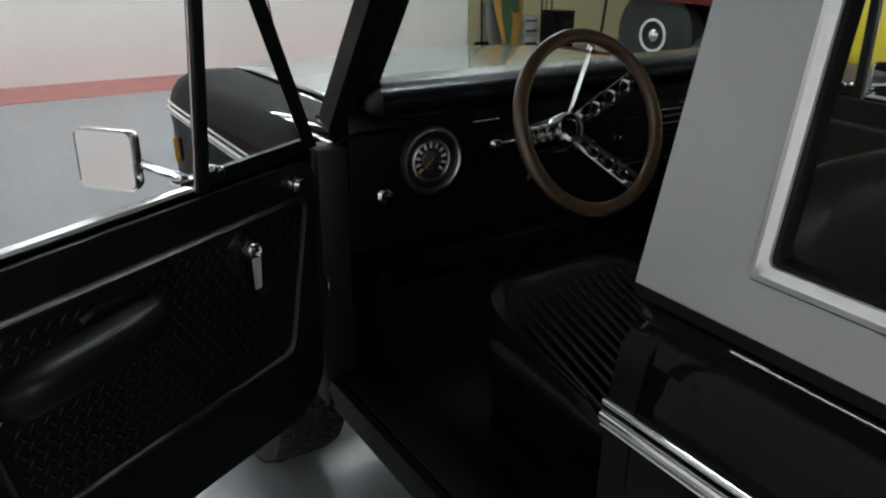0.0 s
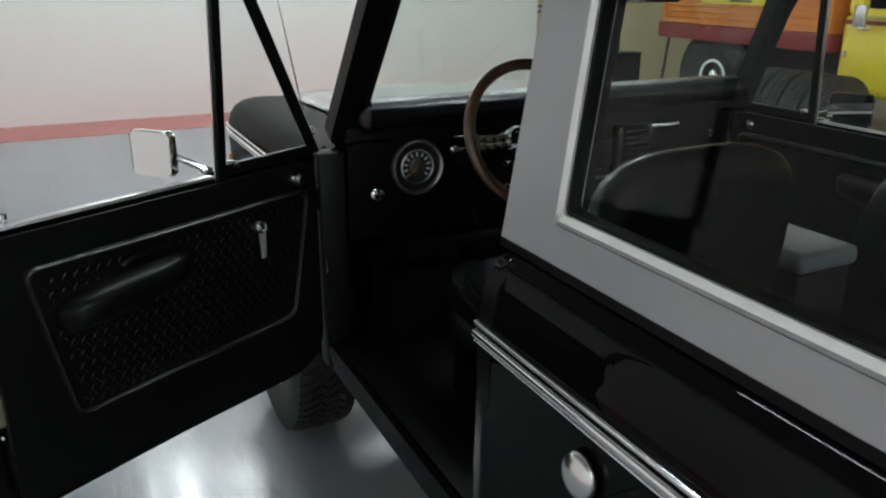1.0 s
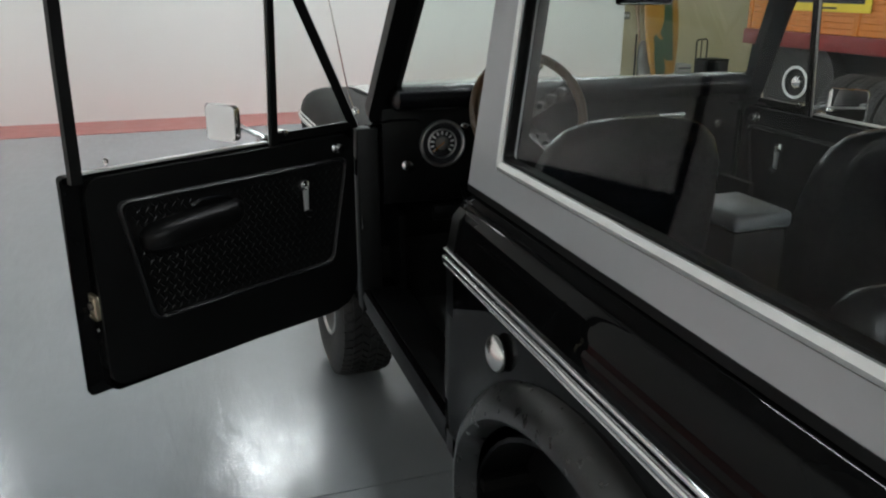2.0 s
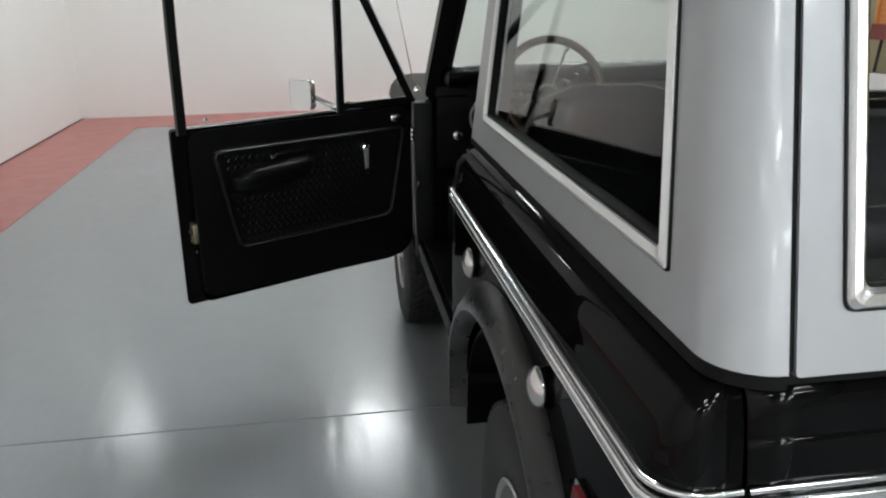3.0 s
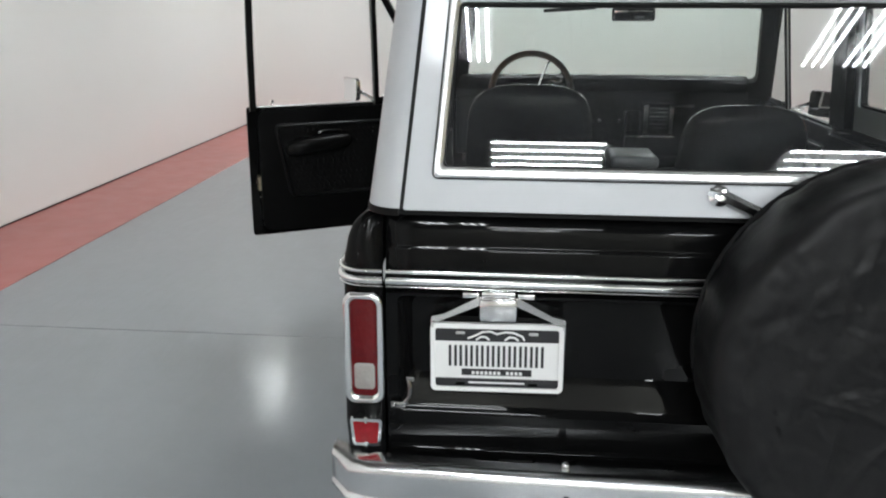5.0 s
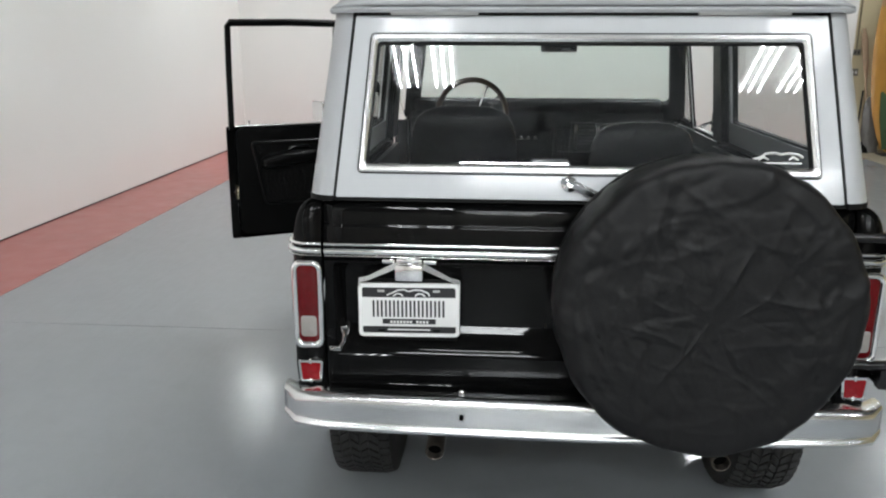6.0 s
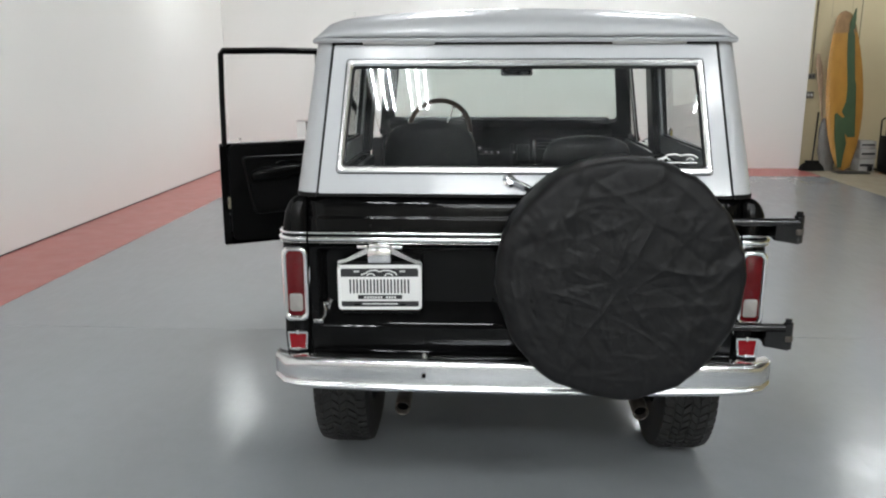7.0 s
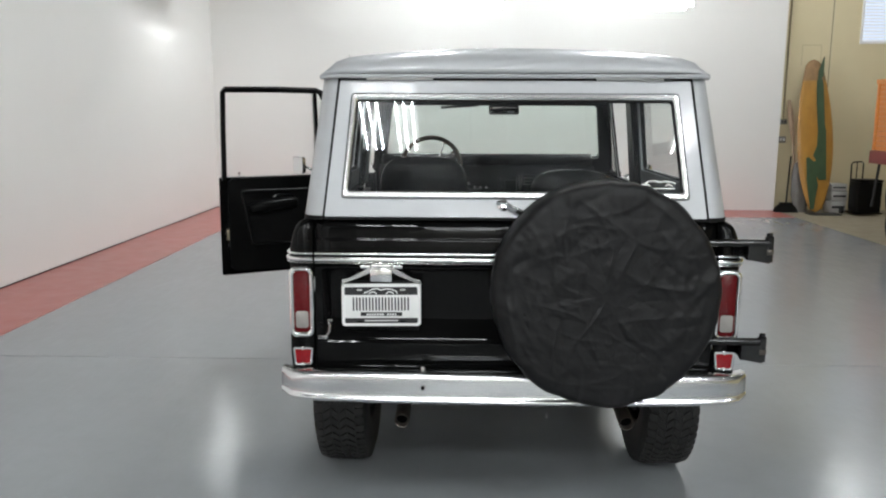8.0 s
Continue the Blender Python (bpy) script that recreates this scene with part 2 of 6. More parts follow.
def sweep(bm, path, section, loop=False, caps=True):
    """A section (points of side, up) carried along a path."""
    rings = [[p + s * a + u * b for a, b in section] for p, s, u in frames_along(path, loop)]
    return loft(bm, rings, loop=loop, caps=caps)


def tube(bm, path, r, n=10, loop=False):
    return sweep(bm, path, [(r * math.cos(2 * math.pi * i / n), r * math.sin(2 * math.pi * i / n)) for i in range(n)], loop)


def lathe(bm, prof, n=32, m=Matrix()):
    """Profile of (radius, height) turned about z, then placed by m. Radius 0 closes the end."""
    rings, tips = [], []
    vs = []
    for r, h in prof:
        if r < 1e-6:
            vs.append([bm.verts.new(m @ Vector((0, 0, h)))])
        else:
            vs.append([bm.verts.new(m @ Vector((r * math.cos(2 * math.pi * i / n), r * math.sin(2 * math.pi * i / n), h))) for i in range(n)])
    for a, b in zip(vs, vs[1:]):
        for i in range(n):
            j = (i + 1) % n
            q = [a[i % len(a)], a[j % len(a)], b[j % len(b)], b[i % len(b)]]
            q = [v for c, v in enumerate(q) if v not in q[:c]]
            if len(q) > 2:
                bm.faces.new(q)
    return bm


def toward(p, axis):
    """A place whose z points along axis."""
    return Matrix.Translation(p) @ Vector(axis).to_track_quat("Z", "Y").to_matrix().to_4x4()


def dome(r, h, n=5):
    """Profile of a shallow cap."""
    return [(r * math.cos(radians(90 * i / n)), h * math.sin(radians(90 * i / n))) for i in range(n)] + [(0, h)]


def half_round(h, d, n=8):
    """Section of a rounded rib: half height h, standing d proud."""
    return [(-0.004, -h)] + [(d * max(0.0, math.cos(radians(a))) ** 0.6, h * math.sin(radians(a))) for a in [-90 + 180 * k / n for k in range(n + 1)]] + [(-0.004, h)]


def lerp(a, b, t):
    return a + (b - a) * t


def curve(x, table):
    """Straight-line table lookup."""
    return float(np.interp(x, [p[0] for p in table], [p[1] for p in table]))


# ---------------------------------------------------------------- room
WEST, NORTH, EAST, SOUTH, TOP = -4.49, 10.64, 12.0, -13.0, 4.75
SPLIT = 5.08     # the white wall and the grey floor end here

bm = B()
box(bm, WEST - 0.2, SPLIT, SOUTH - 0.2, 2.139, -0.15, 0)
box(bm, WEST - 0.2, SPLIT, 2.146, NORTH + 0.4, -0.15, 0)
box(bm, WEST - 0.2, SPLIT, 2.139, 2.146, -0.15, -0.006)
setting("floor", bm, FLOOR, "glossy grey epoxy floor with one saw-cut joint", "floor")
setting("floor_side_bay", box(B(), SPLIT, EAST + 0.2, SOUTH - 0.2, NORTH + 0.4, -0.15, 0.0), TAN, "bare tan concrete floor of the side bay", "floor")
bm = B()
box(bm, WEST, WEST + 0.90, SOUTH, NORTH, -0.01, 0.004)
box(bm, WEST + 0.90, SPLIT - 0.02, NORTH - 0.93, NORTH, -0.01, 0.004)
setting("floor_stripe", bm, STRIPE, "red painted border along the foot of the walls", "floor marking")
setting("wall_west", box(B(), WEST - 0.2, WEST, SOUTH - 0.2, NORTH + 0.3, 0, TOP), WALLPAINT, "plain white painted workshop wall", "wall")
setting("wall_north", box(B(), WEST, SPLIT, NORTH, NORTH + 0.1, 0, TOP), WALLPAINT, "white painted partition that ends at the side bay", "wall")
wall_bay = setting("wall_side_bay", ring_prism(B(), [(EAST, TOP), (SPLIT - 0.3, TOP), (SPLIT - 0.3, 0), (EAST, 0)], [(7.25, 3.7), (6.33, 3.7), (6.33, 2.78), (7.25, 2.78)],
                   lambda p: Vector((p[0], NORTH + 0.12, p[1])), lambda p: Vector((p[0], NORTH + 0.3, p[1]))), BEIGE, "beige painted wall of the side bay", "wall")
part("panel_joint", box(B(), 5.860, 5.874, NORTH + 0.118, NORTH + 0.1205, 0.0, TOP), JOINT, wall_bay, "thin dark upright joint in the wall")
for x0, x1, z0, z1 in ((5.40, 5.72, 2.755, 2.765), (5.40, 5.408, 2.42, 2.755), (5.712, 5.72, 2.42, 2.755)):
    part("patch_edge", box(B(), x0, x1, NORTH + 0.118, NORTH + 0.1205, z0, z1), PATCH, wall_bay)
setting("wall_east", box(B(), EAST, EAST + 0.2, SOUTH - 0.2, NORTH + 0.3, 0, TOP), BEIGE, "beige painted far wall", "wall")
setting("wall_south", box(B(), WEST, EAST, SOUTH - 0.2, SOUTH, 0, TOP), DULL, "cream painted wall closing the workshop", "wall")
setting("ceiling", box(B(), WEST - 0.2, EAST + 0.2, SOUTH - 0.2, NORTH + 0.4, TOP, TOP + 0.15), CEIL, "dark unlit workshop ceiling", "ceiling")
# dark rubber line along the foot of the west wall
bm = B()
box(bm, WEST, WEST + 0.006, SOUTH, NORTH, 0.004, 0.014)
setting("baseboard", bm, SEAL, "thin dark sealant line at the foot of the wall", "trim")

win = thing("window_1", (6.79, NORTH + 0.16, 2.78), "high window with a pale closed blind", "window")
win["kind"] = "structure"
bm = B()
ring_prism(bm, rrect(-0.46, 0.46, 0, 0.92, 0.01, 1), rrect(-0.42, 0.42, 0.04, 0.88, 0.008, 1), lambda p: Vector((p[0], -0.05, p[1])), lambda p: Vector((p[0], 0.06, p[1])))
part("window_frame", bm, WHITE, win)
part("daylight_pane", box(B(), -0.42, 0.42, 0.03, 0.04, 0.04, 0.88), DAY, win, "bright pane behind the blind")
slat = None
for i in range(17):
    if slat is None:
        slat = part("slat", box(B(), -0.415, 0.415, -0.012, 0.012, -0.002, 0.002, m=pose(0, 0, 0, 38)), WHITE, win, at=Matrix.Translation((0, -0.01, 0.06)))
    else:
        s = new("slat", slat.data)
        s.parent, s.matrix_basis = win, Matrix.Translation((0, -0.01, 0.06 + i * 0.05))


def tube_lamp(x, y, z, along_x, tubes, width, length=1.2, drop=0.0, tray=None):
    """A hanging tray with bare fluorescent tubes below it."""
    lamp = thing("ceiling_light", (0, 0, 0), "hanging tray lamp with bare lit fluorescent tubes", "ceiling light", "tube lamps",
                 at=pose(x, y, z, 0, 0, 0 if along_x else 90))
    bm = B()
    h, w = length / 2 + 0.04, width / 2
    low = 0.02 - drop
    prof = [(-w, low), (-w + 0.03, 0.07), (w - 0.03, 0.07), (w, low), (w - 0.004, low), (w - 0.033, 0.065), (-w + 0.033, 0.065), (-w + 0.004, low)]
    loft(bm, [[(s, a, b) for a, b in prof] for s in (-h, h)])
    part("tray", bm, tray or REFLECTOR, lamp)
    t0 = None
    for i in range(tubes):
        gap = 0.05 if tubes > 4 and i >= tubes // 2 else (-0.05 if tubes > 4 else 0.0)
        at = Matrix.Translation((0, (i - (tubes - 1) / 2) * (width - 0.10 - 0.10 * (tubes > 4)) / (tubes - 1) + gap, 0.025))
        if t0 is None:
            t0 = part("tube", tube(B(), [(-length / 2, 0, 0), (length / 2, 0, 0)], 0.0115, 8), TUBES, lamp, at=at)
        else:
            o = new("tube", t0.data)
            o.parent, o.matrix_basis = lamp, at
    for s in (-h + 0.1, h - 0.1):
        part("hanger", tube(B(), [(s, 0, 0.07), (s, 0, TOP - z)], 0.004, 5), STEEL, lamp)
    return lamp


for x, y, z, along, k, w in (
        (-0.965, -3.75, 4.4, False, 6, 0.60), (2.19, -3.78, 4.4, False, 6, 0.60),
        (-0.11, -6.14, 4.4, True, 4, 0.62), (2.98, -6.28, 4.4, True, 4, 0.72), (-3.2, -6.2, 4.4, True, 2, 0.4),
        # the lamp at (2.3, 9.2) is an unseen addition to brighten the north wall
        (-3.75, 8.4, 3.45, False, 2, 0.24), (-0.85, 9.2, 4.4, False, 4, 0.5), (2.3, 9.2, 4.4, False, 4, 0.5), (-0.17, 7.0, 2.875, True, 2, 0.44), (1.76, 5.5, 2.668, True, 2, 0.38),
        (-0.60, 2.6, 4.4, False, 4, 0.5), (1.1, 2.6, 4.4, False, 4, 0.5), (-0.2, -9.4, 4.4, True, 4, 0.6), (2.9, -9.4, 4.4, True, 4, 0.6), (-0.2, -12.0, 4.4, True, 4, 0.6), (2.9, -12.0, 4.4, True, 4, 0.6),
        # unseen fill lamps: (7.6, 7.0) lifts the bay, (5.34, -3.8) the right floor
        (7.6, 7.0, 4.4, False, 2, 0.3), (6.0, 9.0, 4.6, False, 2, 0.3), (5.34, -3.8, 4.4, False, 4, 0.5)):
    long = 0.79 if 2.7 < z < 3.2 else 0.61 if z < 2.7 else 0.8 if w < 0.28 else 1.2
    # the narrow lamp's deep skirt is made up, to shield the west wall
    tube_lamp(x, y, z, along, k, w, long, 0.15 if w < 0.28 else -0.036 if z < 3.2 else 0.0, WHITE if z < 3.2 else REFLECTOR)

# ---------------------------------------------------------------- the car
CX = -0.02                      # the car's centre line; its tail stands at y = 0
car = thing("off_road_car", (CX, 0, 0), "black vintage off-road car with silver hardtop, driver's door open", "car")
BELT, SILL = 1.085, 0.577
AXLE_R, AXLE_F, TYRE_R, TRACK = 0.722, 3.08, 0.388, 0.718
SHOULDER = [(0.60, 0.010), (0.66, 0.002), (0.72, 0.0), (1.10, 0.0)]
SHOULDER += [(1.10 + 0.009 * i, -0.09 * math.log(math.cos(0.0524 * i)) / 0.5236) for i in range(1, 11)]
SHOULDER += [(1.19 + 0.073 * (math.sin(radians(a)) - 0.5), 0.0247 + 0.073 * (0.866 - math.cos(radians(a)))) for a in range(36, 90, 5)]
SHOULDER += [(1.2270, 0.094)]
# the side already leans inwards a little above the trim
SHOULDER = [(z, o + float(np.interp(z, [1.06, 1.10, 1.14, 1.19, 1.227], [0, 0.006, 0.0095, 0.005, 0]))) for z, o in SHOULDER]
ROWS_UP = [1.045] + [z for z, o in SHOULDER[3:]]


REAR_SLOPE = 0.6    # the tail is steeper than the sides


def arch(y, axle, ry, rz, cz, low):
    """Height of the panel's lower edge over a wheel."""
    d = abs(y - axle) / ry
    return max(low, cz + rz * math.sqrt(1 - d * d)) if d < 1 else low


def both(maker):
    for s in (-1, 1):
        maker(s)


def quarter_panel(s):
    """Rear side from the door post round the corner to the tailgate."""
    rings = []
    steps = [(i / 46, 0) for i in range(46)] + [(1, a) for a in range(0, 91, 6)] + [(2, 90)]
    for k, a in steps:
        y = lerp(1.447, 0.061, min(k, 1))
        low = arch(y, 0.76, 0.53, 0.45, 0.50, SILL) if a == 0 else 0.645
        if a == 0 and y < 0.25:
            low = max(low, 0.63)
        zs = [lerp(low, 1.02, i / 6) for i in range(7)] + ROWS_UP
        ring = []
        for z in zs:
            o = curve(z, SHOULDER)
            r = max(0.004, min(0.06 - 0.04 * max(0.0, z - 1.10) / 0.127, 0.846 - o - 0.747))
            cx, cy = 0.846 - o - r, o * REAR_SLOPE + r
            if k < 1:
                ring.append((s * (0.846 - o), lerp(1.447, cy, k), z))
            elif k == 1:
                ring.append((s * (cx + r * math.cos(radians(a))), cy - r * math.sin(radians(a)), z))
            else:
                ring.append((s * 0.744, o * REAR_SLOPE, z))
        rings.append(ring)
    bm = loft(B(), rings, closed=False)
    part("quarter_panel", bm, BLACK, car, thick=0.004, angle=50)
    # jamb that closes the panel at the door opening
    bm = B()
    prism(bm, [(0.843, SILL), (0.845, 1.10), (0.83, 1.18), (0.80, 1.215), (0.735, 1.221), (0.70, 1.10), (0.70, SILL)],
          lambda p: Vector((s * p[0], 1.446, p[1])), lambda p: Vector((s * p[0], 1.40, p[1])))
    part("door_jamb", bm, SATIN, car)
    # inner side of the load bay
    bm = B()
    box(bm, min(s * 0.70, s * 0.72), max(s * 0.70, s * 0.72), 0.05, 1.42, 0.62, 1.215)
    part("inner_side", bm, SATIN, car)


both(quarter_panel)


def flare(s):
    """Rubbery wheel-arch extension with a rolled lip."""
    rings = []
    n = 40
    for i in range(n + 1):
        a = radians(lerp(3, 177, i / n))
        c, q = math.cos(a), math.sin(a)
        c *= 1 - 0.13 * (max(0.0, 0.55 - q) / 0.55) ** 1.3
        ring = []
        for ry, rz, x in ((0.605, 0.535, 0.842), (0.60, 0.53, 0.853), (0.585, 0.515, 0.868), (0.568, 0.496, 0.884), (0.555, 0.478, 0.890), (0.545, 0.466, 0.890), (0.536, 0.456, 0.880), (0.526, 0.445, 0.842)):
            ring.append((s * x, 0.76 + ry * c, 0.50 + rz * q))
        rings.append(ring)
    part("fender_flare", loft(B(), rings), FLARE, car, "satin black plastic wheel-arch flare", angle=45)


both(flare)


def fuel_cap(y, z):
    bm = lathe(B(), [(0.033, -0.004), (0.037, 0.001), (0.0385, 0.004), (0.038, 0.008), (0.035, 0.013), (0.029, 0.018), (0.020, 0.022), (0.010, 0.0242), (0, 0.0248)], 28, toward((-0.848, y, z), (-1, 0, 0)))
    part("fuel_cap", bm, CAPCHROME, car, "domed dull chrome fuel filler cap")


fuel_cap(1.115, 0.995)
fuel_cap(0.468, 0.993)


def rocker(s):
    bm = B()
    prism(bm, [(0.838, SILL), (0.846, 0.63), (0.842, 0.655), (0.80, 0.662), (0.70, 0.662), (0.70, SILL)],
          lambda p: Vector((s * p[0], 1.452, p[1])), lambda p: Vector((s * p[0], 2.44, p[1])))
    part("rocker_sill", bm, BLACK, car)
    bm = box(B(), min(s * 0.70, s * 0.825), max(s * 0.70, s * 0.825), 1.46, 2.33, 0.6625, 0.668, 0.002)
    part("sill_plate", bm, SATIN, car)


both(rocker)


def front_fender(s):
    """From the door's hinge post to the nose."""
    rings = []
    ys = [lerp(2.365, 3.60, i / 40) for i in range(41)] + [3.64, 3.68, 3.71, 3.735, 3.745]
    for y in ys:
        low = arch(y, AXLE_F, 0.47, 0.44, 0.46, SILL)
        drop = 0.03 * (y - 2.4) / 1.3 + curve(y, [(3.5, 0), (3.64, 0.014), (3.71, 0.045), (3.745, 0.09)])
        tuck = curve(y, [(3.55, 0), (3.68, 0.012), (3.745, 0.045)])
        low = lerp(low, 0.74, curve(y, [(3.55, 0), (3.745, 1)]))
        ring = [(s * (0.840 - tuck), y, lerp(low, 1.0, i / 6)) for i in range(7)]
        ring += [(s * (x - tuck), y, z - drop * min(1, max(0, (z - 1.02) / 0.15))) for x, z in
                 ((0.845, 1.06), (0.846, 1.11), (0.842, 1.15), (0.832, 1.185), (0.812, 1.212), (0.78, 1.23), (0.73, 1.24), (0.64, 1.239), (0.626, 1.235))]
        rings.append(ring)
    part("front_fender", loft(B(), rings, closed=False), BLACK, car, thick=0.004, angle=50)
    # hinge post at the front of the door opening
    bm = B()
    box(bm, min(s * 0.775, s * 0.847), max(s * 0.775, s * 0.847), 2.350, 2.42, SILL, 1.222, 0.004)
    part("hinge_post", bm, SEAL, car)
    # chrome spear along the fender
    bm = B()
    for dz, h in ((0.0165, 0.0047), (-0.0045, 0.0086), (-0.0178, 0.0020)):
        sec = half_round(h, 0.006 if h < 0.006 else 0.0095)
        path = [(s * 0.846, 2.40, BELT), (s * 0.846, 3.55, BELT - 0.004), (s * 0.840, 3.66, BELT - 0.008), (s * 0.813, 3.735, BELT - 0.012)]
        sweep(bm, [(x, y, z + dz) for x, y, z in path], [(-a if s < 0 else a, b) for a, b in sec])
    part("belt_trim", bm, CHROME, car, "twin-ribbed chrome side trim")
    bm = lathe(B(), [(0.0, 0.0), (0.030, 0.0), (0.030, 0.010)] + dome(0.026, 0.008), 20, toward((s * 0.842, 3.60, 0.935), (s, 0.1, 0)) @ Matrix.Diagonal((0.7, 1.5, 1, 1)))
    part("side_marker", bm, AMBER, car, "amber side marker lamp")


both(front_fender)

# bonnet, cowl and nose
rings = []
for y, z in ((2.60, 1.2415), (2.62, 1.2435), (3.0, 1.234), (3.4, 1.224), (3.6, 1.209), (3.68, 1.188), (3.725, 1.145), (3.735, 1.115)):
    ring = [(x, y - 0.02 * (x / 0.62) ** 2 * (y > 3.5), z + 0.014 * (1 - (x / 0.62) ** 2)) for x in [0.614 * (i / 10 - 1) for i in range(21)]]
    low = [(sx * 0.619, ring[0][1], z - dz) for sx, dz in ((-1, 0.030), (-1, 0.004), (1, 0.004), (1, 0.030))]
    rings.append(low[:2] + ring + low[2:])
part("bonnet", loft(B(), rings, closed=False), BONNETBLACK, car, "glossy black bonnet", thick=0.004)
bm = B()
box(bm, -0.745, 0.745, 2.415, 2.597, 1.20, 1.247, 0.010)
part("cowl", bm, BLACK, car)
bm = B()
box(bm, -0.80, 0.80, 3.70, 3.74, 0.70, 1.12, 0.01)
part("nose_panel", bm, BLACK, car)
bm = B()
box(bm, -0.85, 0.85, 3.80, 3.86, 0.56, 0.68, 0.02, 3)
box(bm, -0.5, -0.42, 3.70, 3.81, 0.58, 0.64)
box(bm, 0.42, 0.5, 3.70, 3.81, 0.58, 0.64)
part("front_bumper", bm, BUMPER, car)
bm = B()
box(bm, -0.78, 0.78, 2.50, 2.52, 0.66, 1.21)
box(bm, -0.80, 0.80, 2.545, 3.70, 0.76, 0.80)
part("firewall", bm, SATIN, car)
bm = B()
box(bm, -0.70, 0.70, 0.03, 2.50, 0.60, 0.622)
for s in (-1, 1):
    for y0, y1 in ((0.05, 0.27), (1.22, 1.47)):
        box(bm, min(s * 0.695, s * 0.832), max(s * 0.695, s * 0.832), y0, y1, 0.598, 0.626)
prism(bm, [(-0.19, 0.62), (-0.13, 0.76), (0.13, 0.76), (0.19, 0.62)], lambda p: Vector((p[0], 1.5, p[1])), lambda p: Vector((p[0], 2.5, p[1] + 0.05)))
part("floor_pan", bm, CARPET, car, "black carpeted floor")
for s in (-1, 1):
    bm = B()
    pts = [(AXLE_R + 0.46 * math.cos(radians(a)), 0.46 + 0.46 * math.sin(radians(a))) for a in range(0, 181, 12)]
    prism(bm, pts, lambda p: Vector((s * 0.70, p[0], p[1])), lambda p: Vector((s * 0.50, p[0], p[1])))
    ring_in = [(0.76 + 0.515 * math.cos(radians(a)), 0.47 + 0.44 * math.sin(radians(a))) for a in range(-4, 185, 8)]
    ring_out = [(0.76 + 0.524 * math.cos(radians(a)), 0.47 + 0.449 * math.sin(radians(a))) for a in range(-4, 185, 8)]
    prism(bm, ring_in + ring_out[::-1], lambda p: Vector((s * 0.836, p[0], p[1])), lambda p: Vector((s * 0.48, p[0], p[1])))
    part("wheel_well", bm, SATIN, car)

# ---- tail: corner seams, tailgate, trim
gate = part("tailgate", box(B(), -0.738, 0.738, 0.045, 0.062, 0.655, 1.215), SATIN, car, "glossy black tailgate with a pressed recess")
prof_y = lambda z: curve(z, SHOULDER) * REAR_SLOPE + 0.0035 * float(np.interp(z, [1.150, 1.1575, 1.20], [0, 1, 0]))
rings = []
for x in [lerp(-0.738, 0.738, i / 24) for i in range(25)]:
    rings.append([(x, prof_y(z), z) for z in sorted([1.052, 1.148, 1.151, 1.1535, 1.156, 1.159] + ROWS_UP[1:])] + [(x, 0.08, 1.2274)])
part("upper_panel", loft(B(), rings, closed=False), BLACK, gate, thick=0.003, angle=50)
# pressed panel: outer frame, sloping ledge and sunk field
bm = B()
outer = rrect(-0.738, 0.738, 0.655, 1.052, 0.002, 3)
edge = rrect(-0.712, 0.712, 0.760, 1.046, 0.014, 3)
field = rrect(-0.684, 0.684, 0.848, 1.034, 0.02, 3)
loft(bm, [[(x, 0.03, z) for x, z in outer], [(x, 0.0, z) for x, z in outer], [(x, 0.0, z) for x, z in edge], [(x, 0.003, z + (0.004 if z < 0.9 else -0.002)) for x, z in edge]] + [[(lerp(a[0], b[0], t), 0.003 + 0.033 * t ** 1.08, lerp(a[1], b[1], t)) for a, b in zip(edge, field)] for t in (0.25, 0.5, 0.75, 1.0)], caps=False)
vs = [bm.verts.new((x, 0.036, z)) for x, z in field]
bm.faces.new(vs)
part("lower_panel", bm, BLACK, gate, angle=25)
bm = B()
sweep(bm, [(-0.73, -0.001, 0.671), (0.73, -0.001, 0.671)], [(-0.004, -0.012), (0.005, -0.006), (0.006, 0.001), (0.003, 0.006), (-0.004, 0.009)])
part("pressed_rib", bm, BLACK, gate)
bm = B()
for z, h in ((BELT + 0.0165, 0.0047), (BELT - 0.0045, 0.0086), (BELT - 0.0178, 0.0020)):
    sweep(bm, [(-0.737, -0.001, z), (0.737, -0.001, z)], half_round(h, 0.006 if h < 0.006 else 0.0095)[::-1])
part("belt_trim", bm, CHROME, gate, "twin-ribbed chrome trim strip")


def side_trim(s):
    path = [(s * 0.846, lerp(1.447, 0.07, i / 8), BELT) for i in range(9)]
    path += [(s * (0.786 + 0.06 * math.cos(radians(a))), 0.06 - 0.06 * math.sin(radians(a)), BELT) for a in range(12, 91, 13)]
    path += [(s * 0.745, 0.0, BELT)]
    bm = B()
    for dz, h in ((0.0165, 0.0047), (-0.0045, 0.0086), (-0.0178, 0.0020)):
        sec = half_round(h, 0.006 if h < 0.006 else 0.0095)
        sweep(bm, [(x, y, z + dz) for x, y, z in path], [(a if s < 0 else -a, b) for a, b in sec])
    part("belt_trim", bm, CHROME, car, "twin-ribbed chrome side trim")


both(side_trim)


